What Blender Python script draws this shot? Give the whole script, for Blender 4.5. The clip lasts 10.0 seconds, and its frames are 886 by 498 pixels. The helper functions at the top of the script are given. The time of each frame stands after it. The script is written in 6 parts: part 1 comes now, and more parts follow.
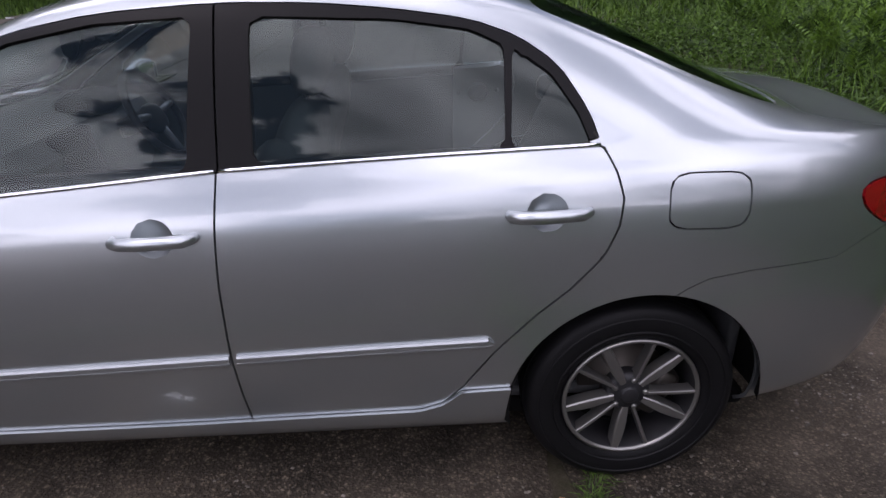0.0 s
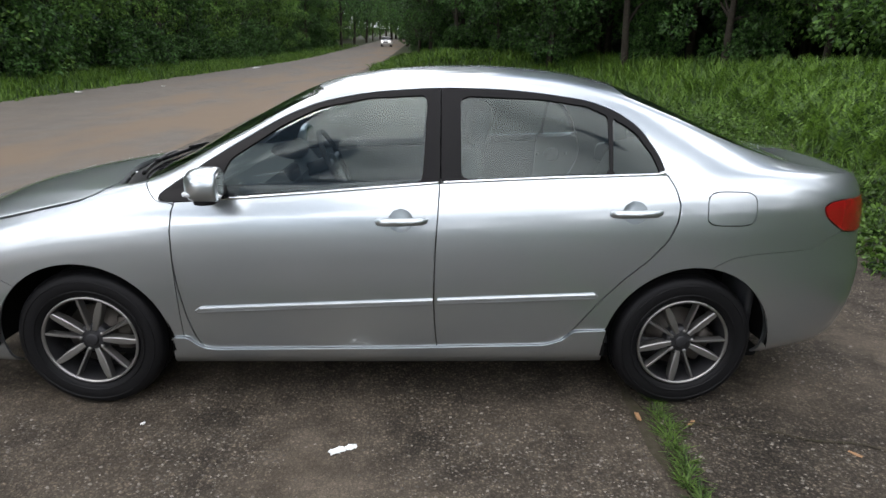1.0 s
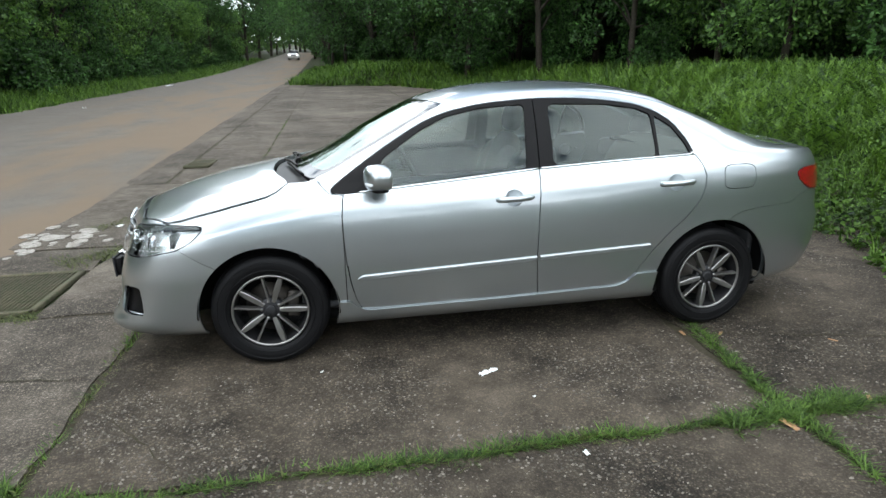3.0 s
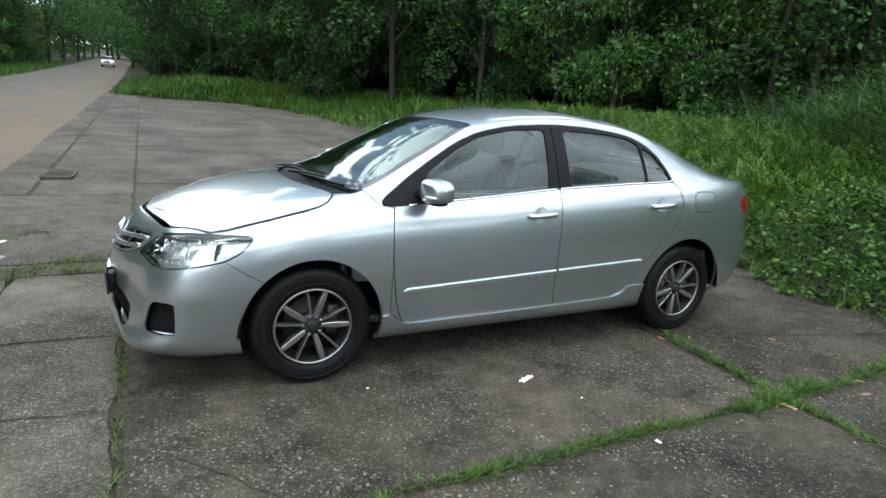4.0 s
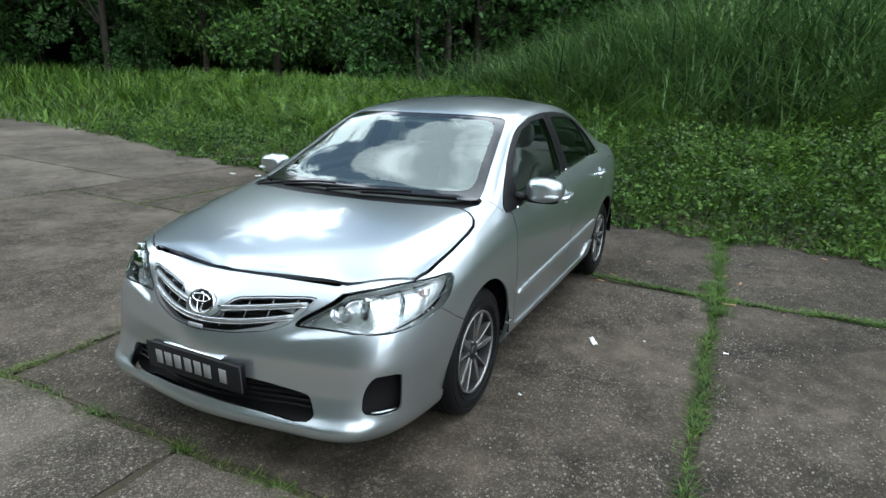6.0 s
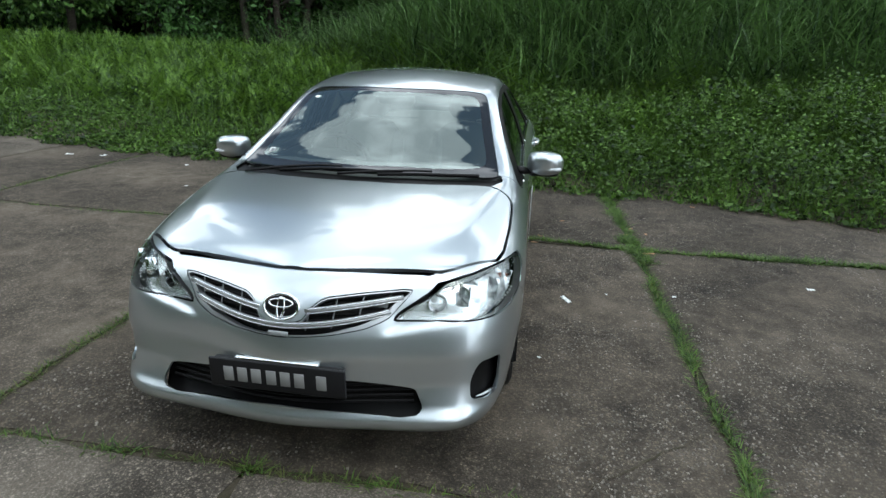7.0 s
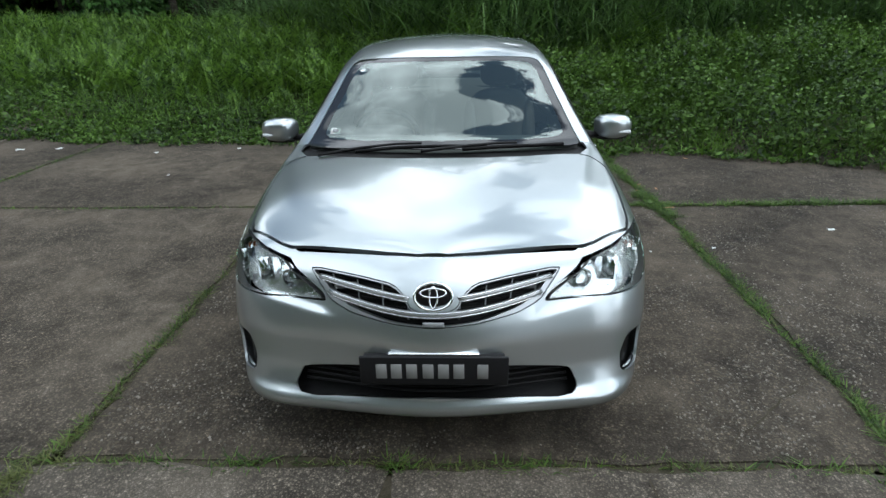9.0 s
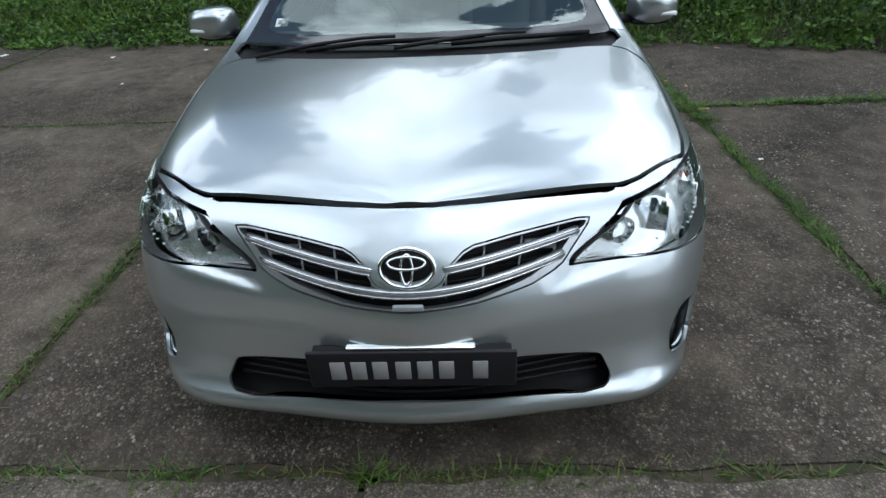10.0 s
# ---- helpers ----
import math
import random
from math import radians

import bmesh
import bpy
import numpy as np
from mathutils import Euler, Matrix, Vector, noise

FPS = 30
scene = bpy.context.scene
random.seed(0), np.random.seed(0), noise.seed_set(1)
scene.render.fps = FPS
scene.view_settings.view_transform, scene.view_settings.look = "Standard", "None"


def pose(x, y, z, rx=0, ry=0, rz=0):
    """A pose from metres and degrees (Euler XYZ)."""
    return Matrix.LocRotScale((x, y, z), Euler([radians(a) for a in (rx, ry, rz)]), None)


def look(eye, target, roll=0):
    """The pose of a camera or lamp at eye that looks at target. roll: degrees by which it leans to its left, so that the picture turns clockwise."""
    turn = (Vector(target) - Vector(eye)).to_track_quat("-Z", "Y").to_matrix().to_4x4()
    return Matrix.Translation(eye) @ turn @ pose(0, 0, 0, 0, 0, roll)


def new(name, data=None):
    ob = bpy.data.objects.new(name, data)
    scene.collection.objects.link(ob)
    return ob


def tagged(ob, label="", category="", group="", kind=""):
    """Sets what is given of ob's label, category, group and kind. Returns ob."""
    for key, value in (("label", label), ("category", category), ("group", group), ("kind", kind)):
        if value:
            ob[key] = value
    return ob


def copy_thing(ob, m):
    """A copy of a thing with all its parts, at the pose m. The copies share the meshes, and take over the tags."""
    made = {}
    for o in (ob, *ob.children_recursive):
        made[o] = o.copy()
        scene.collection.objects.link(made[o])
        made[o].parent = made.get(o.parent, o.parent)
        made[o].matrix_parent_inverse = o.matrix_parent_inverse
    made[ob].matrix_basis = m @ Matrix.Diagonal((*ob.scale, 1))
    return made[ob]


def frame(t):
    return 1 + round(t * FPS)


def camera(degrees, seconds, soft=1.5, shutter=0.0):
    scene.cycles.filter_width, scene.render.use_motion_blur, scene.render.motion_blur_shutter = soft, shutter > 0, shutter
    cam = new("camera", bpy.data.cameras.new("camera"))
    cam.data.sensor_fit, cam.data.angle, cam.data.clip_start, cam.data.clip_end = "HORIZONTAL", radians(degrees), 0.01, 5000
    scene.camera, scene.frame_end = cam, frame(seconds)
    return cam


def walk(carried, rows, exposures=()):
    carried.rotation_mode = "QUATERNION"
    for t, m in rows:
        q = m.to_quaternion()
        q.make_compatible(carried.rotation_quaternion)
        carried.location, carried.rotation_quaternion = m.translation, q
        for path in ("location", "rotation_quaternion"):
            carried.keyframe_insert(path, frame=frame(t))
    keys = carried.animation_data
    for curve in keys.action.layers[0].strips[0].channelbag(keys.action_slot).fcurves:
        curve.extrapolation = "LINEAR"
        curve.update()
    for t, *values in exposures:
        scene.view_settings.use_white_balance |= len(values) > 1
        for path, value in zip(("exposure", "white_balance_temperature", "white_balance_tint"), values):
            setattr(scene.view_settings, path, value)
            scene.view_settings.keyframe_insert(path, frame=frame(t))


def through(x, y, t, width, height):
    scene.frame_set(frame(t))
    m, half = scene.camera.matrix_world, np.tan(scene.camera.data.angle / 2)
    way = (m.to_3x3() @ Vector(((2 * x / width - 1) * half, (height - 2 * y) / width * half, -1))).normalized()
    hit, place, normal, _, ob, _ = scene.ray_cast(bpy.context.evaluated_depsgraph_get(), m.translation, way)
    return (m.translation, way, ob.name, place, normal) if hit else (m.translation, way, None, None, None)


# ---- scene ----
cam = camera(74.0, 10.0)
PATH = [
    (0, (0.689, -2.189, 1.443), (0.771, -0.375, 0.605), -0.5),
    (0.3, (0.445, -2.449, 1.418), (0.591, -0.627, 0.605), -0.7),
    (0.5, (0.363, -2.636, 1.458), (0.362, -0.769, 0.741), -2.5),
    (0.7, (0.225, -2.872, 1.477), (0.223, -0.943, 0.95), -1.4),
    (1, (0.138, -3.186, 1.478), (0.204, -1.277, 0.885), 1.1),
    (1.2, (0.082, -3.383, 1.518), (0.099, -1.465, 0.953), -0.5),
    (1.5, (0.013, -3.582, 1.547), (0.222, -1.672, 0.989), 1.4),
    (2, (-0.147, -3.839, 1.471), (0.005, -1.924, 0.914), 0.6),
    (2.5, (-0.411, -3.918, 1.484), (-0.284, -1.986, 0.981), 3.0),
    (2.7, (-0.593, -3.916, 1.54), (-0.407, -2.014, 0.95), 1.3),
    (3.8, (-1.824, -3.716, 1.397), (-1.008, -1.933, 1.003), 2.5),
    (4, (-2.029, -3.637, 1.437), (-1.139, -1.906, 0.978), 3.8),
    (4.5, (-2.588, -3.277, 1.469), (-1.442, -1.693, 1.048), 3.8),
    (5, (-3.089, -2.858, 1.506), (-1.708, -1.496, 1.021), 4.4),
    (5.2, (-3.237, -2.67, 1.499), (-1.764, -1.401, 1.028), 2.6),
    (6.3, (-3.835, -1.519, 1.588), (-2.072, -0.772, 1.01), 1.8),
    (6.5, (-3.905, -1.31, 1.61), (-2.12, -0.637, 1.009), 1.8),
    (7, (-4.021, -0.868, 1.594), (-2.145, -0.586, 0.962), 1.8),
    (7.2, (-4.016, -0.703, 1.582), (-2.151, -0.459, 0.901), -0.3),
    (7.5, (-4.015, -0.537, 1.599), (-2.132, -0.359, 0.949), -2.9),
    (8, (-4.0, -0.32, 1.607), (-2.142, -0.221, 0.874), -0.4),
    (8.5, (-4.031, -0.157, 1.61), (-2.194, -0.056, 0.826), -1.8),
    (9, (-4.004, -0.11, 1.609), (-2.147, -0.036, 0.871), -1.0),
    (9.5, (-3.804, -0.095, 1.543), (-1.993, -0.025, 0.699), -1.8),
    (9.7, (-3.632, -0.119, 1.498), (-1.804, -0.064, 0.688), -1.2),
    (10, (-3.342, -0.153, 1.463), (-1.633, -0.06, 0.428), -2.8),
]
walk(cam, [(t, look(eye, target, roll)) for t, eye, target, roll in PATH],
     [(0, -1.0, 6350, 30), (0.5, -0.6, 6450, 24), (1, -0.42, 6550, 15), (1.5, -0.35, 6500, 11), (2, -0.25, 6500, 11), (4, -0.2, 6050, 5), (5, -0.1, 5950, 5), (6.5, -0.3, 6050, 6), (7.5, -0.62, 6150, 6), (9.5, -0.68, 6050, 7), (10, -0.78, 5950, 8)])

# ---- light: a bright cloudy sky with a veiled sun ----
world = bpy.data.worlds.new("sky")
scene.world = world
world.use_nodes = True
wn, wl = world.node_tree.nodes, world.node_tree.links
sky = wn.new("ShaderNodeTexSky")
sky.sky_type, sky.sun_disc = "NISHITA", False
sky.sun_elevation, sky.sun_rotation = radians(56), radians(-35)
co = wn.new("ShaderNodeTexCoord")
cloud = wn.new("ShaderNodeTexNoise")
cloud.noise_dimensions = "4D"
cloud.inputs["W"].default_value = 8.9
cloud.inputs["Scale"].default_value = 1.8
cloud.inputs["Detail"].default_value = 6.0
cloud.inputs["Roughness"].default_value = 0.63
ramp = wn.new("ShaderNodeValToRGB")
ramp.color_ramp.elements[0].position, ramp.color_ramp.elements[1].position = 0.435, 0.458
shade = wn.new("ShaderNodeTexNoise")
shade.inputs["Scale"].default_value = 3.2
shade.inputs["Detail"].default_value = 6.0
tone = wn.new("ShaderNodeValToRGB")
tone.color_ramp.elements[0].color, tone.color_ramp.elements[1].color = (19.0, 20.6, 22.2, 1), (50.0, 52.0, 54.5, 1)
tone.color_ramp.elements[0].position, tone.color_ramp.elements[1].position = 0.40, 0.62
blend = wn.new("ShaderNodeMix")
blend.data_type = "RGBA"
turn = wn.new("ShaderNodeMapping")
turn.inputs["Rotation"].default_value = (0, 0, radians(27))
wl.new(co.outputs["Generated"], turn.inputs["Vector"])
wl.new(turn.outputs["Vector"], cloud.inputs["Vector"])
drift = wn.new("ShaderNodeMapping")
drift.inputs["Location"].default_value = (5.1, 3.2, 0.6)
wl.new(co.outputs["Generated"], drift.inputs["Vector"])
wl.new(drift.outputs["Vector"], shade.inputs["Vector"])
wl.new(cloud.outputs["Fac"], ramp.inputs["Fac"])
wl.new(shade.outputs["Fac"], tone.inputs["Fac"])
wl.new(ramp.outputs["Color"], blend.inputs["Factor"])
haze = wn.new("ShaderNodeMix")
haze.data_type, haze.blend_type = "RGBA", "ADD"
haze.inputs["Factor"].default_value = 1.0
haze.inputs["B"].default_value = (2.0, 2.8, 3.6, 1)
wl.new(sky.outputs["Color"], haze.inputs["A"])
wl.new(haze.outputs["Result"], blend.inputs["A"])
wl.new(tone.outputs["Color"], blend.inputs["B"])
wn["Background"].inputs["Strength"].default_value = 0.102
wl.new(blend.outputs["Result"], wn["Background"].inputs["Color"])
sun_data = bpy.data.lights.new("sun", "SUN")
sun_data.energy, sun_data.angle, sun_data.color = 1.0, radians(14), (1.0, 0.97, 0.92)
sun = new("sun", sun_data)
sun.matrix_world = look((-8, -7, 18), (0, 0, 0))

# ---- small tools ----
def mat(name):
    m = bpy.data.materials.new(name)
    m.use_nodes = True
    t = m.node_tree
    return m, t.nodes, t.links, t.nodes["Principled BSDF"]


def plain(name, color, rough=0.5, metal=0.0, **more):
    m, n, l, b = mat(name)
    b.inputs["Base Color"].default_value = (*color, 1)
    b.inputs["Roughness"].default_value = rough
    b.inputs["Metallic"].default_value = metal
    for key, value in more.items():
        b.inputs[key.replace("_", " ")].default_value = value
    return m


def spl(x, pts):
    """Smooth curve through (place, value) pairs, flat beyond the ends (numpy)."""
    p = np.array([a for a, _ in pts], float)
    v = np.array([b for _, b in pts], float)
    d = np.diff(v) / np.diff(p)
    m = np.zeros(len(p))
    for i in range(1, len(p) - 1):
        if d[i - 1] * d[i] > 0:
            w1, w2 = 2 * (p[i + 1] - p[i]) + (p[i] - p[i - 1]), (p[i + 1] - p[i]) + 2 * (p[i] - p[i - 1])
            m[i] = (w1 + w2) / (w1 / d[i - 1] + w2 / d[i])
    m[0], m[-1] = d[0], d[-1]
    x = np.clip(np.asarray(x, float), p[0], p[-1])
    i = np.clip(np.searchsorted(p, x) - 1, 0, len(p) - 2)
    h = p[i + 1] - p[i]
    t = (x - p[i]) / h
    return ((2 * t**3 - 3 * t**2 + 1) * v[i] + (t**3 - 2 * t**2 + t) * h * m[i]
            + (-2 * t**3 + 3 * t**2) * v[i + 1] + (t**3 - t**2) * h * m[i + 1])


def mesh_object(name, verts, faces, material=None, parent=None, smooth=True, normals=None):
    me = bpy.data.meshes.new(name)
    me.from_pydata([tuple(v) for v in verts], [], [tuple(int(i) for i in f) for f in faces])
    me.update()
    if smooth:
        me.polygons.foreach_set("use_smooth", [True] * len(me.polygons))
        if normals is not None:
            me.normals_split_custom_set_from_vertices([tuple(n) for n in normals])
    if material:
        me.materials.append(material)
    ob = new(name, me)
    if parent:
        ob.parent = parent
    return ob


def part(name, bm, material, parent, label="", smooth=True):
    me = bpy.data.meshes.new(name)
    bm.to_mesh(me)
    bm.free()
    if smooth:
        me.polygons.foreach_set("use_smooth", [True] * len(me.polygons))
    me.materials.append(material)
    ob = new(name, me)
    ob.parent = parent
    if label:
        tagged(ob, label)
    return ob

# ---- materials ----
def paint_material():
    m, n, l, b = mat("silver_paint")
    b.inputs["Metallic"].default_value = 0.9
    b.inputs["Roughness"].default_value = 0.30
    b.inputs["Coat Weight"].default_value = 1.0
    b.inputs["Coat Roughness"].default_value = 0.015
    b.inputs["Coat IOR"].default_value = 1.75
    flake = n.new("ShaderNodeTexVoronoi")
    flake.inputs["Scale"].default_value = 1800
    co = n.new("ShaderNodeTexCoord")
    ramp = n.new("ShaderNodeMix")
    ramp.data_type = "RGBA"
    ramp.inputs["A"].default_value = (0.40, 0.435, 0.45, 1)
    ramp.inputs["B"].default_value = (0.48, 0.52, 0.535, 1)
    l.new(co.outputs["Object"], flake.inputs["Vector"])
    l.new(flake.outputs["Color"], ramp.inputs["Factor"])
    l.new(ramp.outputs["Result"], b.inputs["Base Color"])
    return m


def glass(name, tint, ior=1.5):
    """A thin pane: tinted clear, with real reflections on top."""
    m, n, l, b = mat(name)
    n.remove(b)
    out = n["Material Output"]
    clear = n.new("ShaderNodeBsdfTransparent")
    clear.inputs["Color"].default_value = (*tint, 1)
    gloss = n.new("ShaderNodeBsdfGlossy")
    gloss.inputs["Roughness"].default_value = 0.01
    gloss.inputs["Color"].default_value = (0.90, 1.0, 0.95, 1)
    fres = n.new("ShaderNodeFresnel")
    fres.inputs["IOR"].default_value = ior
    mix = n.new("ShaderNodeMixShader")
    l.new(fres.outputs[0], mix.inputs[0])
    l.new(clear.outputs[0], mix.inputs[1])
    l.new(gloss.outputs[0], mix.inputs[2])
    l.new(mix.outputs[0], out.inputs["Surface"])
    return m


paint = paint_material()
grey_strip = plain("silver_strip", (0.42, 0.445, 0.455), 0.36, 0.85)
glass_clear = glass("windscreen_glass", (0.60, 0.70, 0.66), 2.3)
glass_side = glass("side_glass", (0.70, 0.78, 0.80), 1.55)
glass_rear = glass("tinted_side_glass", (0.36, 0.42, 0.43), 1.55)
glass_dark = glass("rear_glass", (0.22, 0.26, 0.26), 1.6)
lens_clear = glass("lamp_lens", (0.95, 0.97, 0.97), 1.5)
frit = plain("black_frit", (0.012, 0.012, 0.013), 0.05)
trim_black = plain("black_plastic", (0.0065, 0.0062, 0.0065), 0.4, Specular_IOR_Level=0.12)
trim_gloss = plain("gloss_black", (0.02, 0.022, 0.025), 0.15)
grey_plastic = plain("grey_plastic", (0.22, 0.23, 0.235), 0.4)
satin_grey = plain("satin_grey", (0.44, 0.455, 0.47), 0.34, 0.9)
satin = plain("satin_silver", (0.62, 0.63, 0.64), 0.24, 1.0)
chrome = plain("chrome", (0.82, 0.83, 0.84), 0.08, 1.0)
lamp_inner = plain("lamp_housing", (0.80, 0.81, 0.82), 0.24, 0.8)
bezel_dark = plain("lamp_bezel", (0.07, 0.072, 0.075), 0.3)
lamp_amber = plain("amber_lens", (0.22, 0.06, 0.025), 0.2)
bulb_glass = plain("bulb_glass", (0.8, 0.82, 0.82), 0.1)
lamp_red = plain("red_lens", (0.20, 0.003, 0.005), 0.15, Coat_Weight=1.0)
lens_white = plain("pale_lens", (0.48, 0.50, 0.51), 0.12)
mirror_glass = plain("mirror_glass", (0.85, 0.86, 0.86), 0.02, 1.0)
plate_black = plain("plate_black", (0.010, 0.010, 0.011), 0.45, Specular_IOR_Level=0.2)
plate_grey = plain("plate_pale", (0.20, 0.20, 0.195), 0.5)
sticker_white = plain("paper_white", (0.7, 0.72, 0.7), 0.6)
rubber = plain("tyre_rubber", (0.006, 0.006, 0.0065), 0.5, Specular_IOR_Level=0.14)
rubber_matt = plain("matt_black", (0.006, 0.006, 0.006), 0.95, Specular_IOR_Level=0.05)
alloy = plain("machined_alloy", (0.26, 0.255, 0.245), 0.34, 0.85)
alloy_dark = plain("dark_alloy", (0.022, 0.022, 0.024), 0.5, 0.4)
disc_steel = plain("brake_steel", (0.07, 0.062, 0.054), 0.5, 0.8)
cabin_pale = plain("cabin_fabric", (0.40, 0.39, 0.36), 0.9)
cabin_grey = plain("cabin_plastic", (0.20, 0.21, 0.21), 0.7)
cabin_dark = plain("cabin_dark", (0.035, 0.036, 0.038), 0.7)
cabin_silver = plain("cabin_silver", (0.4, 0.41, 0.42), 0.35, 0.8)
leather = plain("pale_leather", (0.24, 0.24, 0.225), 0.55)


def leaf_material(name, dark, light, through=0.3, rough=0.55):
    m, n, l, b = mat(name)
    geo = n.new("ShaderNodeNewGeometry")
    big = n.new("ShaderNodeTexNoise")
    big.inputs["Scale"].default_value = 1.1
    big.inputs["Detail"].default_value = 3.0
    co = n.new("ShaderNodeTexCoord")
    l.new(co.outputs["Object"], big.inputs["Vector"])
    add = n.new("ShaderNodeMath")
    add.operation = "MULTIPLY_ADD"
    add.inputs[1].default_value, add.inputs[2].default_value = 0.95, -0.52
    l.new(geo.outputs["Random Per Island"], add.inputs[0])
    total = n.new("ShaderNodeMath")
    total.operation = "ADD"
    l.new(add.outputs[0], total.inputs[0])
    l.new(big.outputs["Fac"], total.inputs[1])
    mix = n.new("ShaderNodeMix")
    mix.data_type = "RGBA"
    mix.inputs["A"].default_value, mix.inputs["B"].default_value = (*dark, 1), (*light, 1)
    l.new(total.outputs[0], mix.inputs["Factor"])
    l.new(mix.outputs["Result"], b.inputs["Base Color"])
    b.inputs["Roughness"].default_value = rough
    b.inputs["Specular IOR Level"].default_value = 0.3
    tr = n.new("ShaderNodeBsdfTranslucent")
    l.new(mix.outputs["Result"], tr.inputs["Color"])
    ms = n.new("ShaderNodeMixShader")
    ms.inputs[0].default_value = through
    l.new(b.outputs[0], ms.inputs[1])
    l.new(tr.outputs[0], ms.inputs[2])
    l.new(ms.outputs[0], n["Material Output"].inputs["Surface"])
    return m


def ground_material(name, colors, scales, bump=0.3, rough=0.9, pebble=None, random_tint=0.0):
    """Mottled mineral or soil surface: two noises, and stones where given (their two scales)."""
    m, n, l, b = mat(name)
    co = n.new("ShaderNodeTexCoord")
    geo = n.new("ShaderNodeNewGeometry")
    col = None
    height = None
    for k, (c, sc) in enumerate(zip(colors[1:], scales)):
        t = n.new("ShaderNodeTexNoise")
        t.inputs["Scale"].default_value = sc
        t.inputs["Detail"].default_value = 7
        t.inputs["Roughness"].default_value = 0.65
        l.new(geo.outputs["Position"], t.inputs["Vector"])
        r = n.new("ShaderNodeMapRange")
        r.inputs["From Min"].default_value, r.inputs["From Max"].default_value = 0.38, 0.66
        l.new(t.outputs["Fac"], r.inputs["Value"])
        mix = n.new("ShaderNodeMix")
        mix.data_type = "RGBA"
        if col is None:
            mix.inputs["A"].default_value = (*colors[0], 1)
        else:
            l.new(col, mix.inputs["A"])
        mix.inputs["B"].default_value = (*c, 1)
        l.new(r.outputs["Result"], mix.inputs["Factor"])
        col, height = mix.outputs["Result"], t.outputs["Fac"]
    fine = n.new("ShaderNodeTexNoise")
    fine.inputs["Scale"].default_value = 160
    fine.inputs["Detail"].default_value = 4
    l.new(geo.outputs["Position"], fine.inputs["Vector"])
    hgt = n.new("ShaderNodeMath")
    hgt.operation = "MULTIPLY_ADD"
    hgt.inputs[1].default_value = 0.35
    l.new(fine.outputs["Fac"], hgt.inputs[0])
    l.new(height, hgt.inputs[2])
    height = hgt.outputs[0]
    grit = n.new("ShaderNodeMix")
    grit.data_type, grit.blend_type = "RGBA", "MULTIPLY"
    gr = n.new("ShaderNodeMapRange")
    gr.inputs["To Min"].default_value, gr.inputs["To Max"].default_value = 0.25, 1.75
    l.new(fine.outputs["Fac"], gr.inputs["Value"])
    grit.inputs["Factor"].default_value = 1.0
    l.new(col, grit.inputs["A"])
    l.new(gr.outputs["Result"], grit.inputs["B"])
    col = grit.outputs["Result"]
    if pebble:
        # exposed stones of two sizes between worn and smooth patches
        patch = n.new("ShaderNodeTexNoise")
        patch.inputs["Scale"].default_value = 0.9
        patch.inputs["Detail"].default_value = 4
        l.new(geo.outputs["Position"], patch.inputs["Vector"])
        worn = n.new("ShaderNodeMapRange")
        worn.inputs["From Min"].default_value, worn.inputs["From Max"].default_value = 0.36, 0.60
        worn.inputs["To Min"].default_value = 0.32
        l.new(patch.outputs["Fac"], worn.inputs["Value"])
        warp = n.new("ShaderNodeTexNoise")
        warp.inputs["Scale"].default_value = 45
        l.new(geo.outputs["Position"], warp.inputs["Vector"])
        off = n.new("ShaderNodeMix")
        off.data_type = "VECTOR"
        off.inputs["Factor"].default_value = 0.014
        l.new(geo.outputs["Position"], off.inputs["A"])
        l.new(warp.outputs["Color"], off.inputs["B"])
        for sc, weight in zip(pebble, (0.7, 0.45)):
            v = n.new("ShaderNodeTexVoronoi")
            v.inputs["Scale"].default_value = sc
            l.new(off.outputs["Result"], v.inputs["Vector"])
            stone = n.new("ShaderNodeMapRange")
            stone.inputs["From Min"].default_value, stone.inputs["From Max"].default_value = 0.46, 0.32
            stone.inputs["To Min"].default_value, stone.inputs["To Max"].default_value = 0.22, 1.0
            l.new(v.outputs["Distance"], stone.inputs["Value"])
            pick = n.new("ShaderNodeSeparateColor")
            l.new(v.outputs["Color"], pick.inputs[0])
            own = n.new("ShaderNodeMapRange")
            own.inputs["To Min"].default_value, own.inputs["To Max"].default_value = 0.6, 2.2
            power = n.new("ShaderNodeMath")
            power.operation = "POWER"
            power.inputs[1].default_value = 1.7
            l.new(pick.outputs[0], power.inputs[0])
            l.new(power.outputs[0], own.inputs["Value"])
            both = n.new("ShaderNodeMath")
            both.operation = "MULTIPLY"
            l.new(stone.outputs["Result"], both.inputs[0])
            l.new(own.outputs["Result"], both.inputs[1])
            amount = n.new("ShaderNodeMath")
            amount.operation = "MULTIPLY"
            amount.inputs[1].default_value = weight
            l.new(worn.outputs["Result"], amount.inputs[0])
            mix = n.new("ShaderNodeMix")
            mix.data_type, mix.blend_type = "RGBA", "MULTIPLY"
            l.new(amount.outputs[0], mix.inputs["Factor"])
            l.new(col, mix.inputs["A"])
            l.new(both.outputs[0], mix.inputs["B"])
            col = mix.outputs["Result"]
            up = n.new("ShaderNodeMath")
            up.operation = "MULTIPLY_ADD"
            l.new(amount.outputs[0], up.inputs[1])
            l.new(stone.outputs["Result"], up.inputs[0])
            l.new(height, up.inputs[2])
            height = up.outputs[0]
